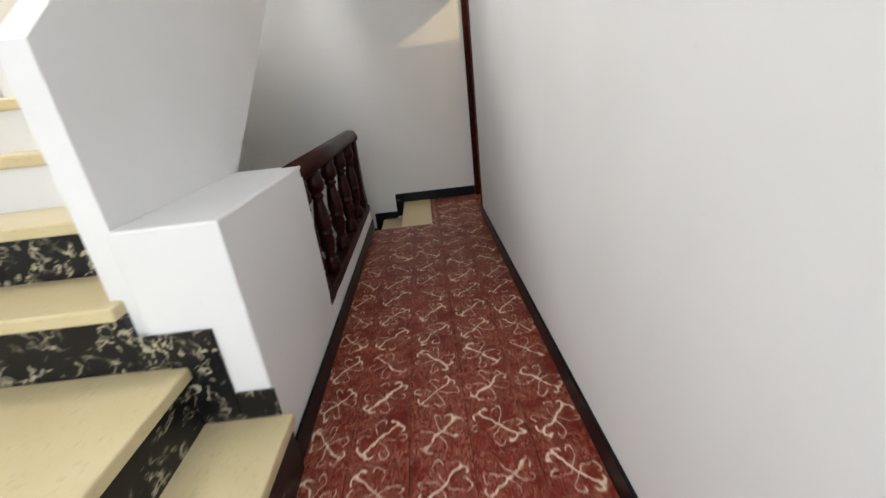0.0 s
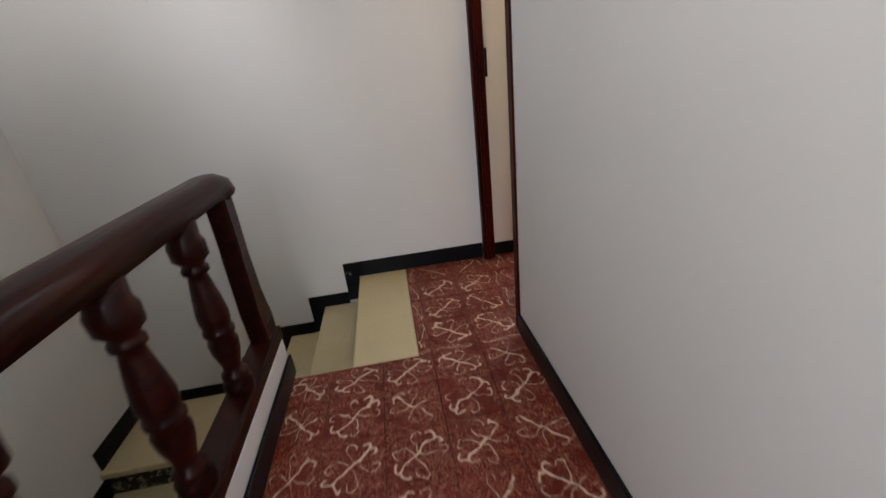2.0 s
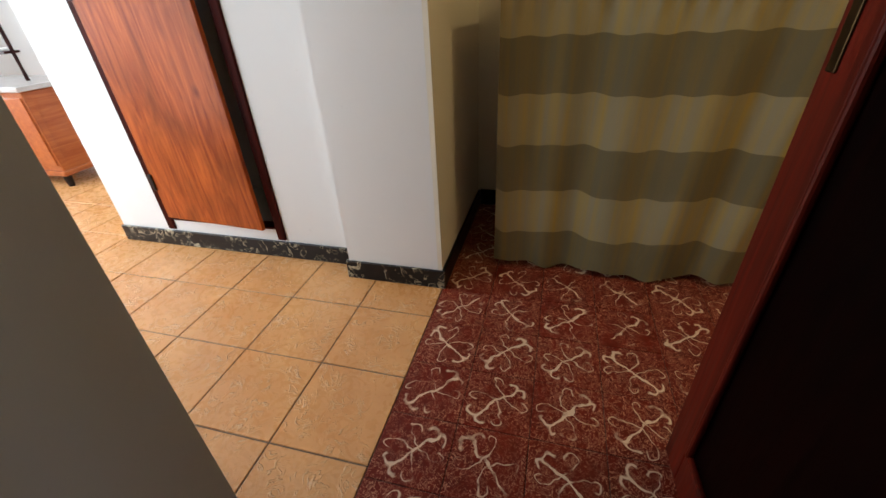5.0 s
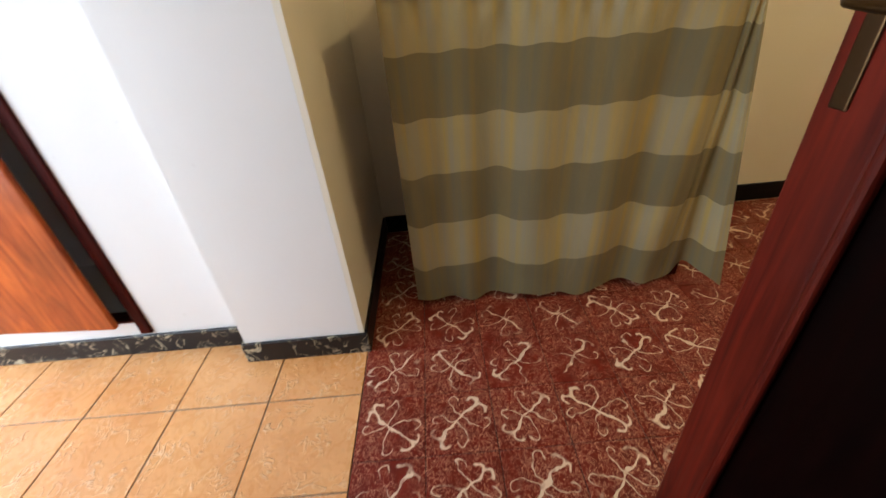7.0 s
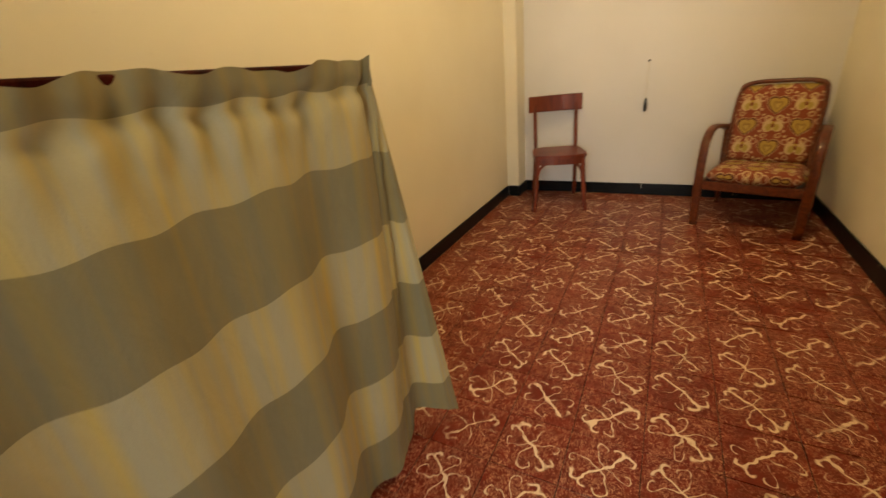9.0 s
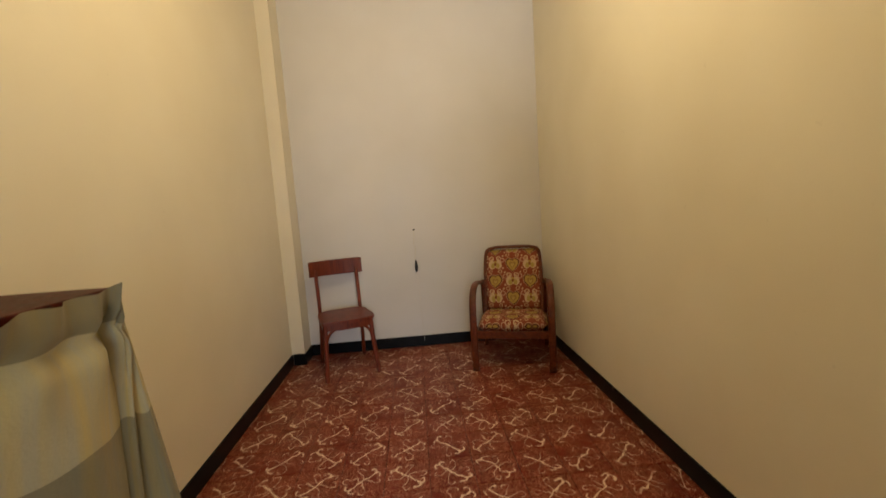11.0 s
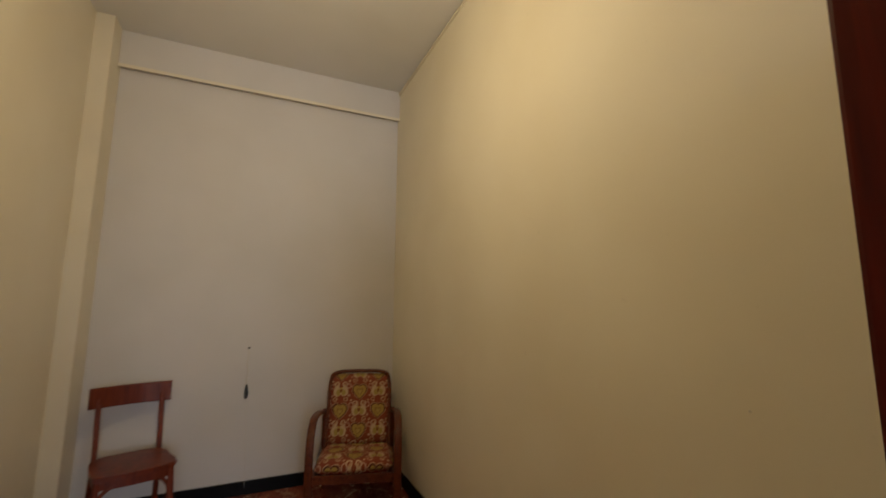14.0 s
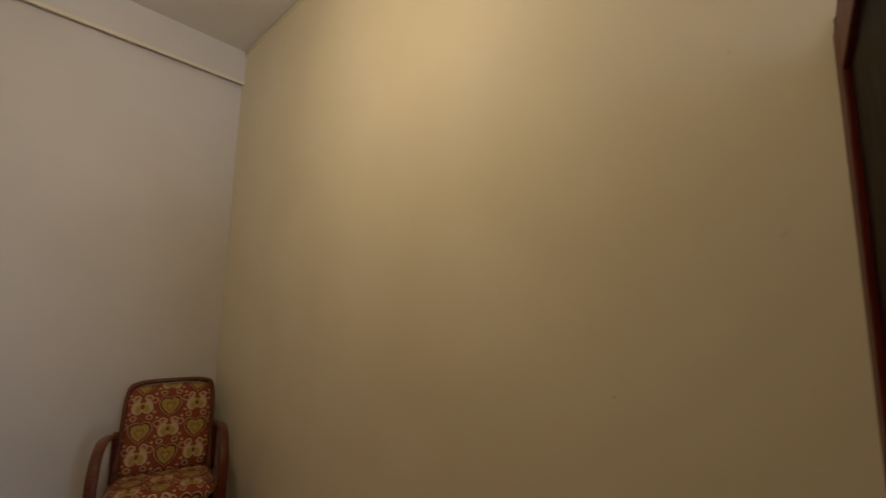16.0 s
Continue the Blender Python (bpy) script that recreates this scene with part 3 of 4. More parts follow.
# stairs down: from the corridor's end, then turning south
down = thing("stairs_down", -0.4, 4.3, 0, "descending cream stone steps with black risers along the white wall", "stairs")
structure(down, "descending cream stone steps with black risers")
for k, (x0, x1) in enumerate(((-0.368, -0.07), (-0.63, -0.35), (-0.89, -0.61), (-1.15, -0.87))):
    z = -0.18 * k
    lo = 3.83 if k < 2 else 3.86
    part("tread", tread_mesh(x0 + 0.4, x1 + 0.4, lo - 4.3, YN - 0.005 - 4.3, z), TREAD, down)
    part("riser", boxed(x0 + 0.415, x0 + 0.44, lo - 4.3, YN - 4.3, z - 0.18, z - 0.045), MARBLE, down)
for k, y1 in enumerate((YN, 4.25, 3.98, 3.71, 3.44, 3.17, 2.90)):
    z = -0.72 - 0.18 * k
    if z < -1.5:
        break
    y0 = (4.22, 3.95, 3.68, 3.41, 3.14, 2.87)[min(k, 5)]
    x0, x1 = -1.95, -1.13
    part("tread", tread_mesh(x0 + 0.4, x1 + 0.4, y0 - 4.3, y1 - 0.005 - 4.3, z), TREAD, down)
    part("riser", boxed(x0 + 0.4, x1 + 0.4, y0 + 0.015 - 4.3, y0 + 0.04 - 4.3, z - 0.18, z - 0.045), MARBLE, down)
for k, (x0, x1) in enumerate(((-0.46, -0.37), (-0.72, -0.46), (-0.98, -0.72), (-1.24, -0.98), (-1.95, -1.24))):
    z = -0.18 * k - (0.02 if k else 0)
    skirting("skirting_stair_step", x0, x1, YN - S, YN, h=0.1 + 0.16, z=z - 0.16, label="stepped black marble skirting beside the stairs")
for k in range(4):
    y1 = 4.75 - (0 if k == 0 else 0.5 + 0.27 * (k - 1))
    y0 = 4.75 - (0.5 + 0.27 * k)
    skirting("skirting_stair_side", -1.95, -1.95 + S, y0, y1 - 0.002, h=0.28, z=-0.72 - 0.18 * k - 0.16, label="stepped black marble skirting beside the stairs")
structure(link("wall_under_corridor", boxed(-0.63, -0.55, -1.8, 3.83, -1.6, -0.06), WHITE), "white plastered wall below the corridor's edge")
structure(link("stairwell_bottom", boxed(-1.95, -0.63, 0.8, YN, -1.7, -1.6), GROUT_GREY), "stone landing far below")
structure(link("wall_stairwell_south", boxed(-1.95, -0.63, 2.2, 2.3, -1.6, 0.2), WHITE), "white plastered wall closing the lower flight")

# half wall and solid parapet of the upper flight
structure(link("half_wall", boxed(-0.94, -0.634, 1.258, 2.10, -0.1, 0.925, 0.008), WHITE), "white plastered half wall with a sloping cap")
structure(link("balustrade_kerb", boxed(-0.73, -0.633, 2.10, 3.875, -0.1, 0.185, 0.006), WHITE), "low white plastered kerb under the balustrade")
bm = bmesh.new()
prism(bm, [(1.28, 0.5), (2.14, 0.5), (2.14, 0.925), (4.74, 3.05), (4.74, 3.54), (3.93, 3.54), (1.28, 1.40)], "x", -1.02, -0.938)
structure(link("stair_parapet", bm, WHITE), "smooth white plastered parapet along the rising stairs")

up = thing("stairs_up", -1.2, 1.26, 0, "rising cream stone steps with veined black marble risers", "stairs")
structure(up, "rising cream stone steps with veined black marble risers")
U = lambda x0, x1, y0, y1, z: tread_mesh(x0 + 1.2, x1 + 1.2, y0 - 1.26, y1 - 1.26, z)
part("tread", U(-0.90, -0.585, -0.3, 1.255, 0.25), TREAD, up)
part("riser", boxed(0.57, 0.595, -1.56, -0.006, 0.0, 0.205), MARBLE, up)
part("tread", U(-1.9, -0.852, -0.3, 1.258, 0.48), TREAD, up)
part("riser", boxed(0.30, 0.325, -1.56, -0.006, 0.25, 0.435), MARBLE, up)
for k in range(8):
    z = 0.715 + 0.205 * k
    y0 = 1.225 + 0.255 * k
    part("tread", U(-1.94, -0.985 if k < 1 else -1.022, y0, y0 + 0.30, z), TREAD, up)
    part("riser", boxed(-0.74, 0.215 if k < 1 else 0.178, y0 + 0.03 - 1.26, y0 + 0.055 - 1.26, z - 0.205 - (0.03 if k == 0 else 0), z - 0.045), MARBLE if k < 2 else WHITE, up)
lab = "stepped black marble skirting on the half wall"
skirting("skirting_half_wall_low", -0.745, -0.622, 1.244, 1.257, MARBLE, 0.105, 0.252, lab)
skirting("skirting_half_wall_mid", -0.905, -0.747, 1.244, 1.257, MARBLE, 0.348, 0.252, lab)
skirting("skirting_half_wall_high", -0.985, -0.907, 1.244, 1.257, MARBLE, 0.118, 0.482, lab)

# ---------------------------------------------------------------- balustrade
rail = thing("balustrade", -0.68, 2.1, 0.185, "glossy dark mahogany balustrade with turned balusters on a white kerb", "balustrade")
section = [(-0.036, -0.045), (0.036, -0.045), (0.040, -0.022), (0.050, -0.010), (0.052, 0.012), (0.040, 0.036), (0.018, 0.046), (-0.018, 0.046), (-0.040, 0.036), (-0.052, 0.012), (-0.050, -0.010), (-0.040, -0.022)]
hand = [(0, -0.03, 0.702), (0, 0.8, 0.700), (0, 1.62, 0.696), (0, 1.69, 0.690), (0, 1.735, 0.674), (0, 1.75, 0.655)]
part("handrail", sweep(hand, [(a, -b) for a, b in section]), MAHOGANY, rail, smooth=True)
part("bottom_rail", boxed(-0.05, 0.05, -0.02, 1.79, 0.0, 0.06, 0.010), MAHOGANY, rail)
bal_profile = [(0.046, 0.0), (0.048, 0.05), (0.040, 0.062), (0.042, 0.072), (0.042, 0.088), (0.028, 0.098), (0.030, 0.125), (0.043, 0.175), (0.046, 0.21), (0.038, 0.236), (0.047, 0.243),
               (0.047, 0.257), (0.040, 0.265), (0.046, 0.29), (0.047, 0.315), (0.040, 0.37), (0.030, 0.43), (0.027, 0.45), (0.038, 0.458), (0.038, 0.472), (0.030, 0.48), (0.036, 0.492),
               (0.050, 0.505), (0.052, 0.545), (0.044, 0.565), (0.046, 0.61)]
for k in range(5):
    ob = part("baluster", turned(bal_profile, 20), MAHOGANY, rail, smooth=True)
    ob.location = (0, 0.362 * k - 0.04, 0.048) if k else (0, 0.03, 0.048)
bm = prism(bmesh.new(), [(1.66, 0.05), (1.78, 0.05), (1.785, 0.13), (1.765, 0.20), (1.745, 0.24), (1.752, 0.255), (1.738, 0.30), (1.732, 0.42), (1.738, 0.455), (1.745, 0.56), (1.752, 0.655),
                         (1.67, 0.66), (1.668, 0.46), (1.674, 0.44), (1.662, 0.30), (1.656, 0.20)], "x", -0.036, 0.036)
bmesh.ops.bevel(bm, geom=[e for e in bm.edges if abs(e.verts[0].co.x - e.verts[1].co.x) < 1e-5], offset=0.006, segments=2, affect='EDGES')
part("end_post", bm, MAHOGANY, rail)
part("end_foot", boxed(-0.042, 0.042, 1.66, 1.785, 0.05, 0.16, 0.03), MAHOGANY, rail)

# ---------------------------------------------------------------- door and frame
fr = thing("door_frame", 0.43, 4.3, 0, "dark red stained wooden door frame", "door frame")
structure(fr, "dark red stained wooden door frame")
part("post", boxed(0.022, 0.094, YN - 0.05 - 4.3, YN - 4.3 - 0.001, 0, DOOR_TOP, 0.004), FRAME_WOOD, fr)
part("stop", boxed(0.042, 0.058, YN - 0.062 - 4.3, YN - 0.048 - 4.3, 0, DOOR_TOP, 0.002), FRAME_WOOD, fr)
part("post", boxed(-0.018, 0.062, DOOR_Y0 - 0.012 - 4.3, DOOR_Y0 + 0.04 - 4.3, 0, DOOR_TOP, 0.004), FRAME_WOOD, fr)
part("head", boxed(-0.018, 0.062, DOOR_Y0 - 4.3, YN - 4.3, DOOR_TOP - 0.05, DOOR_TOP, 0.004), FRAME_WOOD, fr)
part("strike_plate", boxed(0.095, 0.108, YN - 0.048 - 4.3, YN - 0.004 - 4.3, 1.10, 1.245, 0.002), IRON, fr, "black iron strike box")

leaf = thing("door", 0.495, 3.888, 0.012, "dark red stained wooden door standing open into the room", "door", turn=1.8)
structure(leaf, "dark red stained wooden door standing open")
for x0, x1 in ((0.0, 0.095), (0.69, 0.785)):
    part("stile", boxed(x0, x1, -0.02, 0.02, 0, 2.02, 0.004), DOOR_WOOD, leaf)
for z0, z1 in ((0.0, 0.12), (1.90, 2.02)):
    part("rail", boxed(0.095, 0.69, -0.02, 0.0195, z0, z1, 0.003), DOOR_WOOD, leaf)
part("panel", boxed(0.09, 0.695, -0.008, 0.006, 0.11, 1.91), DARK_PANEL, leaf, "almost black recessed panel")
for x0 in (0.095, 0.674):
    part("bead", boxed(x0, x0 + 0.016, 0.006, 0.024, 0.12, 1.90, 0.006), DOOR_WOOD, leaf)
part("bead", boxed(0.111, 0.674, 0.006, 0.024, 0.12, 0.136, 0.006), DOOR_WOOD, leaf)
part("lock_plate", boxed(0.74, 0.765, 0.02, 0.024, 1.0, 1.19, 0.002), BRASS, leaf, "dark brass lock plate")
lever = sweep(curve_points([(0.753, 0.022, 1.115), (0.753, 0.055, 1.115), (0.743, 0.066, 1.115), (0.69, 0.068, 1.112), (0.635, 0.066, 1.115)], 5), rounded(0.014, 0.014, 0.5), Vector((0, 0, 1)))
part("handle", lever, BRASS, leaf, "dark brass lever handle", True)
for zz in (0.25, 1.0, 1.75):
    part("hinge", turned([(0.008, zz), (0.008, zz + 0.09)], 10), BRASS, leaf)

# ---------------------------------------------------------------- cupboard in the hall
cb = thing("cupboard_front", 2.0, 5.97, 0.165, "orange varnished cupboard door ajar in a dark red frame", "cupboard")
part("frame_side", boxed(-0.012, 0.05, -0.37, -0.325, -0.06, 1.835, 0.004), FRAME_WOOD, cb)
part("frame_side", boxed(-0.012, 0.05, 0.325, 0.37, -0.06, 1.835, 0.004), FRAME_WOOD, cb)
part("frame_head", boxed(-0.012, 0.05, -0.325, 0.325, 1.79, 1.835, 0.004), FRAME_WOOD, cb)
part("frame_foot", boxed(-0.012, 0.05, -0.325, 0.325, 0.0, 0.012, 0.003), FRAME_WOOD, cb)
cd = part("door", boxed(-0.011, 0.011, -0.622, 0.0, 0.02, 1.785, 0.003), CUPBOARD_WOOD, cb, "orange varnished plywood door")
cd.matrix_basis = pose(-0.012, 0.322, 0, 0, 0, -4)
part("keyhole", turned([(0.012, 0.0), (0.012, 0.004)], 12), IRON, cd).matrix_basis = pose(-0.011, -0.555, 1.11, 0, -90, 0)
for zz in (0.18, 1.02, 1.6):
    part("hinge", boxed(-0.02, -0.008, -0.012, 0.012, zz, zz + 0.085, 0.003), IRON, cd, "dark iron hinge")

# chest with a mirror stand far off in the bright room
chest = thing("low_chest", 2.80, 8.35, 0, "honey-coloured low wooden chest with a grey marble top", "chest")
part("body", boxed(-0.22, 0.22, -0.45, 0.45, 0.12, 0.70, 0.01), CHEST_WOOD, chest)
part("top", boxed(-0.25, 0.25, -0.48, 0.48, 0.70, 0.735, 0.008), GREY_STONE, chest, "grey marble top")
part("plinth", boxed(-0.24, 0.24, -0.47, 0.47, 0.09, 0.13, 0.008), CHEST_WOOD, chest)
for yy in (-0.3, 0.0, 0.3):
    part("door", boxed(-0.232, -0.219, yy - 0.13, yy + 0.13, 0.17, 0.66, 0.004), CHEST_WOOD, chest)
for xx in (-0.2, 0.2):
    for yy in (-0.42, 0.42):
        f = part("foot", turned([(0.02, 0), (0.03, 0.09)], 10), IRON, chest)
        f.location = (xx, yy, 0)
for xx in (-0.226, 0.17):
    part("side_panel", boxed(xx, xx + 0.05, -0.456, -0.45, 0.17, 0.66, 0.002), CHEST_WOOD, chest)
ms = thing("mirror_stand", 2.81, 8.3, 0.735, "small dark wooden mirror stand with a carved crest", "mirror")
for yy in (-0.2, 0.2):
    p = part("post", turned([(0.016, 0), (0.012, 0.1), (0.016, 0.3), (0.012, 0.75), (0.018, 0.8), (0.006, 0.84)], 10), MAHOGANY, ms)
    p.location = (0, yy, 0)
part("crossbar", boxed(-0.01, 0.01, -0.2, 0.2, 0.42, 0.445, 0.003), MAHOGANY, ms)
part("shelf", boxed(-0.07, 0.05, -0.21, 0.21, 0.22, 0.24, 0.003), MAHOGANY, ms)
part("cloth", boxed(-0.075, 0.03, -0.15, 0.17, 0.24, 0.262, 0.008), WHITE_CLOTH, ms, "folded white cloth")
part("glass", boxed(-0.02, -0.012, -0.17, 0.17, 0.50, 0.88, 0.002), MIRROR, ms, "silvered mirror glass")
part("mirror_frame", boxed(-0.012, 0.01, -0.195, 0.195, 0.475, 0.905, 0.006), MAHOGANY, ms)
bm = prism(bmesh.new(), [(-0.2, 0.9), (0.2, 0.9), (0.2, 0.93), (0.1, 0.945), (0.05, 0.985), (0, 1.0), (-0.05, 0.985), (-0.1, 0.945), (-0.2, 0.93)], "x", -0.015, 0.012)
part("crest", bm, MAHOGANY, ms)
ms.scale = (0.84, 0.84, 0.84)

# ---------------------------------------------------------------- shelf unit behind the curtain
sh = thing("shelf_unit", 2.44, 3.95, 0, "dark red wooden shelf unit hidden behind a hanging curtain", "shelf")
part("top_board", boxed(-0.27, 0.33, -0.57, 0.56, 1.185, 1.21, 0.004), FRAME_WOOD, sh)
for xx in (-0.25, 0.29):
    for yy in (-0.55, 0.53):
        part("post", boxed(xx, xx + 0.04, yy, yy + 0.04, 0, 1.185, 0.003), FRAME_WOOD, sh)
part("shelf_board", boxed(-0.25, 0.33, -0.54, 0.56, 0.55, 0.572, 0.003), FRAME_WOOD, sh)
part("back_board", boxed(0.331, 0.34, -0.57, 0.56, 0.1, 1.198, 0.002), FRAME_WOOD, sh)

# the curtain: gathered at the top, wide folds below, wrapping round the south end
cu = thing("curtain", 2.14, 3.95, 0, "gathered cotton curtain with broad grey and beige bands hanging before shelves", "curtain")


def curtain_mesh():
    nu, nv = 220, 56
    bm = bmesh.new()
    uvl = bm.loops.layers.uv.new("UVMap")
    front, flap = 1.12, 0.34
    total = front + flap
    grid = []
    for j in range(nv + 1):
        v = j / nv
        row = []
        for i in range(nu + 1):
            s = i / nu * total
            low = 1 - v
            head = max(0.0, (v - 0.93) / 0.07)
            fold = 0.016 * math.sin(s * 27 + 1.3 * math.sin(s * 5)) * (0.85 + 0.25 * low) + 0.017 * math.sin(s * 11 + 0.8) * low
            gather = math.exp(-((v - 0.93) / 0.05) ** 2)
            pucker = 0.011 * math.sin(s * 78 + 2 * math.sin(s * 9)) * gather - 0.018 * math.exp(-((v - 0.945) / 0.012) ** 2)
            ear = (0.016 * math.sin(s * 37 + 3 * math.sin(s * 4)) + 0.007 * math.sin(s * 83)) * head
            n3 = noise.noise(Vector((s * 6, v * 3.0, 1.7))) * 0.012
            hem = 0.022 + 0.010 * math.sin(s * 15) + 0.006 * math.sin(s * 41)
            top = 1.211 + 0.006 * math.sin(s * 13) + 0.005 * math.sin(s * 33 + 1) + 0.003 * math.sin(s * 61) - 0.012 * (1 - min(1.0, s / front))
            z = hem + (top - hem) * v
            y_end = -0.44 * low - 0.525 * v
            x = -fold - pucker - ear - n3
            if s <= front:
                k = s / front
                y = 0.605 + (y_end - 0.605) * k
                x += -0.03 * low * math.sin(k * math.pi) + 0.02 * (1 - k)
            else:
                t = (s - front) / flap
                y = y_end - 0.225 * t * low - 0.012 * t * v
                x = x * (1 - t) + low * (0.075 * math.sin(math.pi * min(1.0, t * 1.25)) - 0.075 * t) + 0.01 * t * v
                z += 0.06 * low * math.sin(math.pi * t) ** 2
            row.append((bm.verts.new((x, y, z)), s, z))
        grid.append(row)
    for j in range(nv):
        for i in range(nu):
            q = (grid[j][i], grid[j][i + 1], grid[j + 1][i + 1], grid[j + 1][i])
            f = bm.faces.new([a[0] for a in q])
            for lp, a in zip(f.loops, q):
                lp[uvl].uv = (a[1], a[2] + 0.010 * math.sin(a[1] * 14 + math.sin(a[1] * 5)) * (1.2 - a[2]) + 0.004 * math.sin(a[1] * 47))
    return bm


part("cloth", curtain_mesh(), CURTAIN, cu, smooth=True)


# ---------------------------------------------------------------- chair
def bent_chair():
    ch = thing("dining_chair", 2.29, 0.75, 0, "reddish varnished wooden chair with a curved backrest against the white wall", "chair", turn=199)
    # local: front towards -y, width along x
    pts = [(-0.20, -0.19), (0, -0.215), (0.20, -0.19), (0.205, 0.0), (0.175, 0.18), (0, 0.20), (-0.175, 0.18), (-0.205, 0.0)]
    out = [(p.x, p.y) for p in curve_points([(*p, 0) for p in pts + pts[:1]], 4)[:-1]]
    bm = bmesh.new()
    prism(bm, out, "z", 0.445, 0.475)
    bmesh.ops.bevel(bm, geom=[e for e in bm.edges if abs(e.verts[0].co.z - e.verts[1].co.z) < 1e-5], offset=0.008, segments=2, affect='EDGES')
    part("seat", bm, CHAIR_WOOD, ch, "worn red-brown plywood seat")
    apron = sweep([(p[0] * 0.9, p[1] * 0.9, 0.42) for p in out] + [(out[0][0] * 0.9, out[0][1] * 0.9, 0.42)], rounded(0.05, 0.018, 0.3), Vector((0, 0, 1)))
    part("seat_frame", apron, CHAIR_WOOD, ch)
    for sx in (-1, 1):
        leg = sweep(curve_points([(sx * 0.205, -0.215, 0), (sx * 0.19, -0.195, 0.2), (sx * 0.178, -0.175, 0.445)], 5), rounded(0.034, 0.034, 0.4), Vector((1, 0, 0)))
        part("leg", leg, CHAIR_WOOD, ch)
        back = sweep(curve_points([(sx * 0.185, 0.27, 0), (sx * 0.178, 0.215, 0.22), (sx * 0.172, 0.19, 0.45), (sx * 0.172, 0.215, 0.65), (sx * 0.175, 0.265, 0.90)], 6), rounded(0.030, 0.034, 0.4), Vector((1, 0, 0)))
        part("leg", back, CHAIR_WOOD, ch)
        brace = sweep(curve_points([(sx * 0.178, -0.185, 0.27), (sx * 0.165, -0.185, 0.35), (sx * 0.11, -0.185, 0.405), (0.0, -0.187, 0.418)], 6), rounded(0.018, 0.022, 0.4), Vector((0, 1, 0)))
        part("brace", brace, CHAIR_WOOD, ch, smooth=True)
    top = sweep(curve_points([(-0.225, 0.235, 0.845), (-0.1, 0.262, 0.845), (0, 0.268, 0.845), (0.1, 0.262, 0.845), (0.225, 0.235, 0.845)], 6), rounded(0.135, 0.02, 0.4), Vector((0, 0, 1)))
    part("backrest", top, CHAIR_WOOD, ch, "broad curved backrest rail")
    return ch


bent_chair().scale = (1, 1, 0.98)


# ---------------------------------------------------------------- armchair
def cushion(w, h, t, segs=14):
    """A flat padded cushion in the xz plane, with UV in metres."""
    bm = bmesh.new()
    uvl = bm.loops.layers.uv.new("UVMap")
    sides = []
    for sgn in (-1, 1):
        g = []
        for j in range(segs + 1):
            row = []
            for i in range(segs + 1):
                a, b = 2 * i / segs - 1, 2 * j / segs - 1
                e = (1 - abs(a) ** 6) * (1 - abs(b) ** 6)
                k = 1 - 0.05 * (abs(a) ** 4) * (abs(b) ** 4)
                row.append(bm.verts.new((a * w / 2 * k, sgn * t / 2 * (max(e, 0) ** 0.35), (b * k * 0.5 + 0.5) * h)))
            g.append(row)
        sides.append(g)
    for g in sides:
        for j in range(segs):
            for i in range(segs):
                f = bm.faces.new((g[j][i], g[j][i + 1], g[j + 1][i + 1], g[j + 1][i]))
                for lp in f.loops:
                    lp[uvl].uv = (lp.vert.co.x + 0.145, lp.vert.co.z + 0.04)
    bmesh.ops.remove_doubles(bm, verts=bm.verts, dist=0.0008)
    return bm


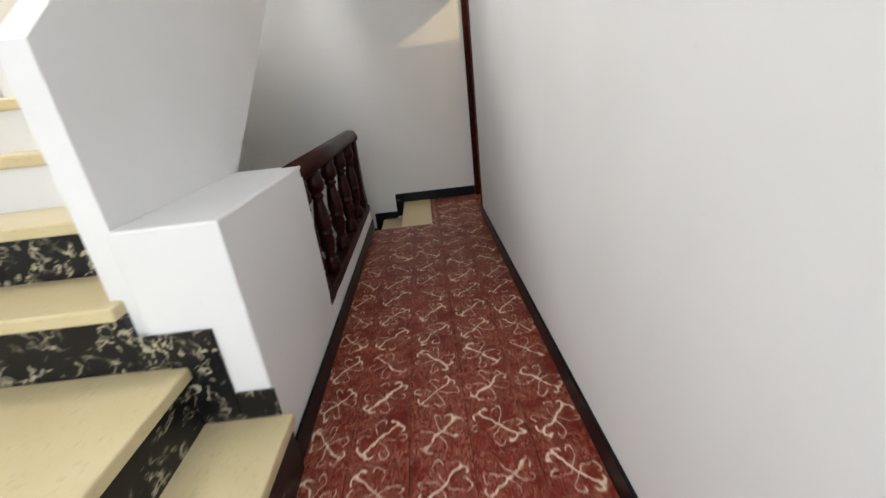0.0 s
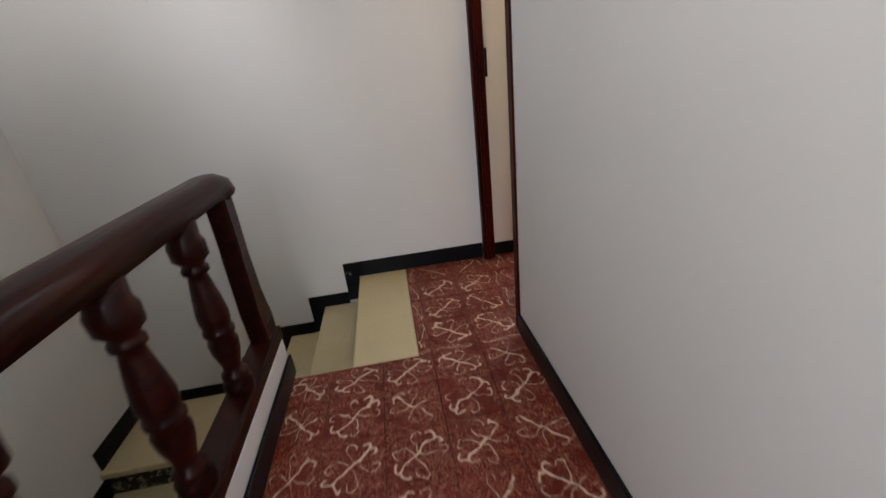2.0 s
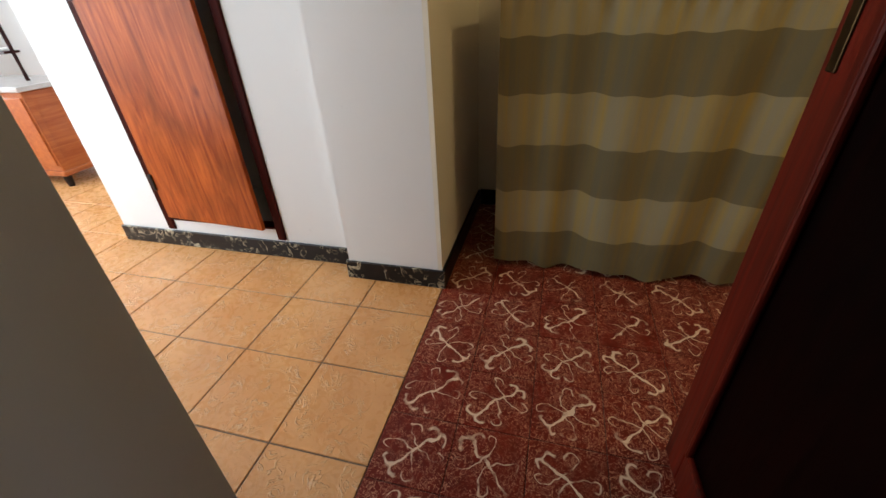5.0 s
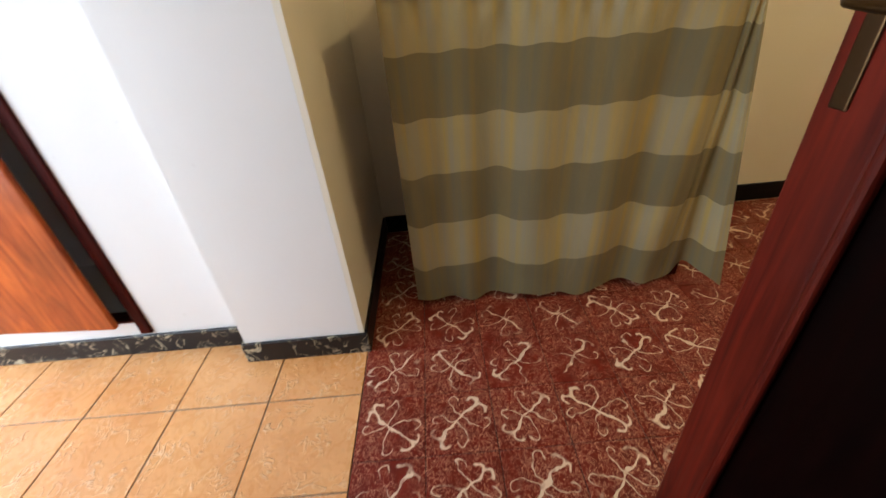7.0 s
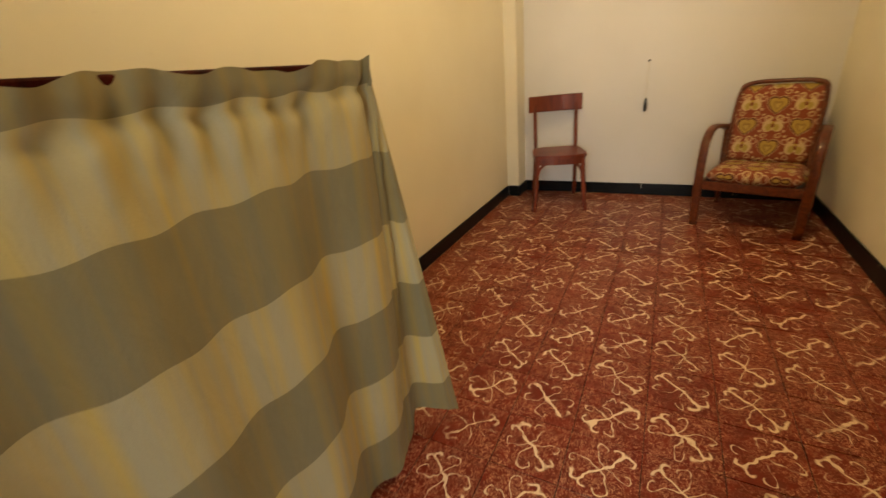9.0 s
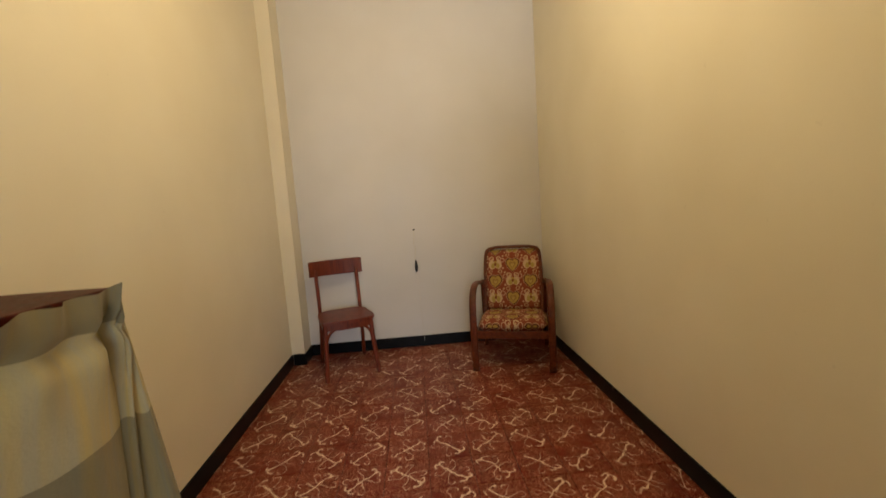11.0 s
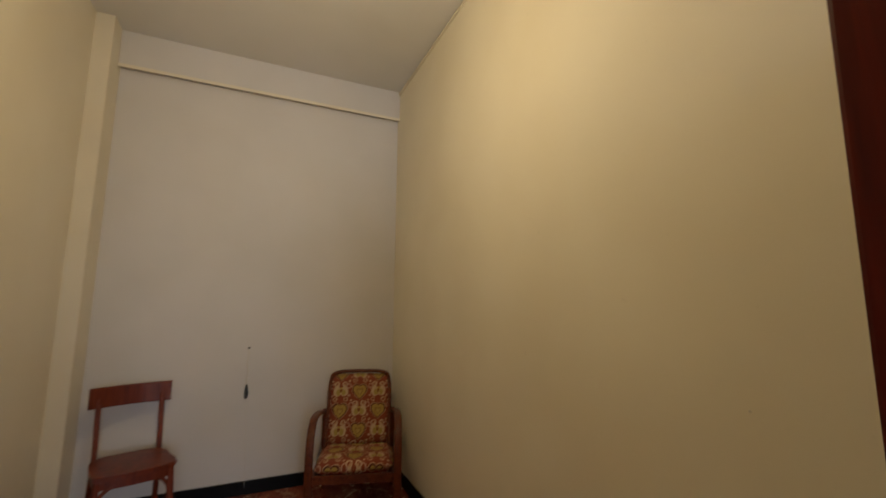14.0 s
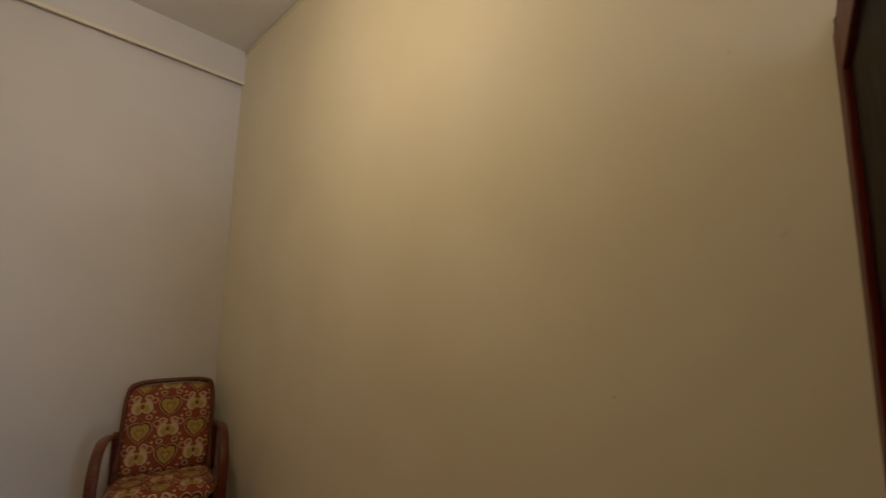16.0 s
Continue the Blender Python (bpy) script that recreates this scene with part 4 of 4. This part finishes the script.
def armchair():
    ac = thing("armchair", 0.905, 0.88, 0, "bentwood armchair with flowered rust and cream cushions against the wall", "armchair", turn=164)
    lean = 17
    b = part("back_cushion", cushion(0.475, 0.575, 0.085), DAMASK, ac, "flowered rust and cream back cushion", True)
    b.matrix_basis = pose(0, 0.165, 0.385, -lean, 0, 0)
    s = part("seat_cushion", cushion(0.525, 0.54, 0.11), DAMASK, ac, "flowered seat cushion", True)
    s.matrix_basis = pose(0, -0.285, 0.385, -94, 0, 0)
    hoop = curve_points([(-0.235, 0.15, 0.36), (-0.235, 0.235, 0.62), (-0.228, 0.31, 0.88), (-0.18, 0.33, 0.945), (0, 0.335, 0.955), (0.18, 0.33, 0.945), (0.228, 0.31, 0.88), (0.235, 0.235, 0.62), (0.235, 0.15, 0.36)], 6)
    part("back_frame", sweep(hoop, rounded(0.03, 0.03, 0.45), Vector((0, 1, 0.3))), ARM_WOOD, ac, smooth=True)
    for k in range(3):
        z = 0.5 + 0.15 * k
        part("back_slat", boxed(-0.23, 0.23, 0.235 + 0.04 * k, 0.25 + 0.04 * k, z, z + 0.05, 0.004), ARM_WOOD, ac)
    for sx in (-1, 1):
        arm = curve_points([(sx * 0.285, -0.255, 0), (sx * 0.288, -0.26, 0.30), (sx * 0.288, -0.255, 0.48), (sx * 0.288, -0.225, 0.60), (sx * 0.288, -0.14, 0.67), (sx * 0.286, -0.02, 0.685), (sx * 0.278, 0.14, 0.665), (sx * 0.268, 0.26, 0.63)], 7)
        part("arm", sweep(arm, rounded(0.052, 0.03, 0.4), Vector((1, 0, 0))), ARM_WOOD, ac, "steam-bent wooden arm", True)
        part("leg", sweep([(sx * 0.262, 0.34, 0), (sx * 0.262, 0.27, 0.36), (sx * 0.262, 0.24, 0.66)], rounded(0.03, 0.045, 0.3), Vector((1, 0, 0))), ARM_WOOD, ac)
        part("side_rail", boxed(sx * 0.262 - 0.012, sx * 0.262 + 0.012, -0.25, 0.28, 0.285, 0.345, 0.004), ARM_WOOD, ac)
    part("front_rail", boxed(-0.27, 0.27, -0.262, -0.24, 0.275, 0.34, 0.005), ARM_WOOD, ac)
    part("back_rail", boxed(-0.25, 0.25, 0.25, 0.27, 0.275, 0.34, 0.005), ARM_WOOD, ac)
    return ac


armchair().scale = (1.02, 1, 0.94)

# ---------------------------------------------------------------- cord with a switch on the wall
sw = thing("hanging_switch", 1.668, YS + 0.008, 0.80, "thin white cord with a black pear switch on the wall", "switch")
cordp = curve_points([(0.004, 0.004, 0.30), (0.0, 0.004, 0.24), (0.008, 0.006, 0.17), (-0.004, 0.006, 0.12), (0.006, 0.006, 0.05), (0, 0.008, -0.02)], 6)
part("cord", sweep(cordp, rounded(0.006, 0.006, 0.5, 3)), WHITE_CORD, sw, smooth=True)
body = part("switch_body", turned([(0.004, 0.02), (0.010, 0.0), (0.014, -0.03), (0.014, -0.06), (0.008, -0.085), (0.003, -0.09)], 12), BLACK_PLASTIC, sw, "black pear-shaped switch", True)
body.location = (0, 0.016, 0)
part("staple", boxed(-0.008, 0.008, 0.0, 0.008, 0.29, 0.305, 0.002), IRON, sw)
part("lower_wire", sweep(curve_points([(0, 0.006, -0.10), (-0.012, 0.004, -0.30), (-0.02, 0.004, -0.55), (-0.03, 0.004, -0.74)], 5), rounded(0.003, 0.003, 0.5, 3)), WHITE_CORD, sw)
nail = thing("wall_nail", XR, 3.36, 1.19, "small dull nail in the cream wall", "nail")
part("head", turned([(0.0025, 0.0), (0.004, 0.002), (0.002, 0.004)], 8), WHITE_CORD, nail).matrix_basis = pose(0, 0, 0, 0, 90, 0)


# ---------------------------------------------------------------- floor tiles, last
def tile_mesh(name, sx, sy, t, mat, edge=0.0015):
    bm = bmesh.new()
    uvl = bm.loops.layers.uv.new("UVMap")
    x, y = sx / 2, sy / 2
    lo = [bm.verts.new((a * x, b * y, -t)) for a, b in ((-1, -1), (1, -1), (1, 1), (-1, 1))]
    mi = [bm.verts.new((a * x, b * y, -edge)) for a, b in ((-1, -1), (1, -1), (1, 1), (-1, 1))]
    hi = [bm.verts.new((a * (x - edge), b * (y - edge), 0)) for a, b in ((-1, -1), (1, -1), (1, 1), (-1, 1))]
    bm.faces.new(hi)
    for a, b in ((lo, mi), (mi, hi)):
        for i in range(4):
            bm.faces.new((a[i], a[(i + 1) % 4], b[(i + 1) % 4], b[i]))
    for f in bm.faces:
        for lp in f.loops:
            lp[uvl].uv = (lp.vert.co.x / sx + 0.5, lp.vert.co.y / sy + 0.5)
    me = bpy.data.meshes.new(name)
    bm.to_mesh(me)
    bm.free()
    me.materials.append(mat)
    return me


rng = random.Random(5)


def tiled_floor(name, label, grout, areas, pitch_x, pitch_y, px, py, mat, joint):
    """Lay whole and cut tiles over rectangular areas on one grid."""
    base = thing(name, 0, 0, 0, label, "floor")
    structure(base, label)
    cache = {}
    for n, (x0, x1, y0, y1) in enumerate(areas):
        part("bed", boxed(x0, x1, y0, y1, -0.10, -0.0035), grout, base)
        i0, i1 = math.floor((x0 - px) / pitch_x), math.ceil((x1 - px) / pitch_x)
        j0, j1 = math.floor((y0 - py) / pitch_y), math.ceil((y1 - py) / pitch_y)
        for i in range(i0, i1):
            for j in range(j0, j1):
                a0, a1 = max(x0, px + i * pitch_x + joint / 2), min(x1, px + (i + 1) * pitch_x - joint / 2)
                b0, b1 = max(y0, py + j * pitch_y + joint / 2), min(y1, py + (j + 1) * pitch_y - joint / 2)
                if a1 - a0 < 0.012 or b1 - b0 < 0.012:
                    continue
                key = (round(a1 - a0, 3), round(b1 - b0, 3))
                if key not in cache:
                    cache[key] = tile_mesh("tile", key[0], key[1], 0.02, mat)
                ob = new("tile", cache[key])
                ob.parent = base
                ob.location = ((a0 + a1) / 2, (b0 + b1) / 2, rng.uniform(-0.0006, 0.0004))
                ob.rotation_euler = (rng.uniform(-0.002, 0.002), rng.uniform(-0.002, 0.002), 0)
    return base


P = 0.22
tiled_floor("floor_corridor", "oxblood patterned cement tiles, worn and glossy", GROUT_RED,
            [(-0.63, XW, 0.15, 3.83), (-0.07, 0.478, 3.83, YN)], P, P, -0.011, YN - 20 * P, RED_TILE, 0.0022)
tiled_floor("floor_room", "oxblood patterned cement tiles, worn and glossy", GROUT_RED,
            [(0.478, XE, YS, YN)], P, P, 1.45, YN - 20 * P, RED_TILE, 0.0022)
structure(link("floor_corridor_south", boxed(-1.95, XW, -1.9, 0.15, -0.1, -0.002), GROUT_RED), "dark red floor before the stairs")
structure(link("floor_under_stairs_up", boxed(-1.95, -0.63, 0.15, 1.26, -0.1, -0.002), GROUT_RED), "floor under the first steps")
tiled_floor("floor_hall", "rippled orange-beige ceramic tiles with grey joints", GROUT_GREY,
            [(0.70, 2.0, YN + 0.001, 6.68), (0.70, 3.6, 6.68, 9.4)], 0.328, 0.328, 1.367 - 0.328 * 3, YN, BEIGE_TILE, 0.005)
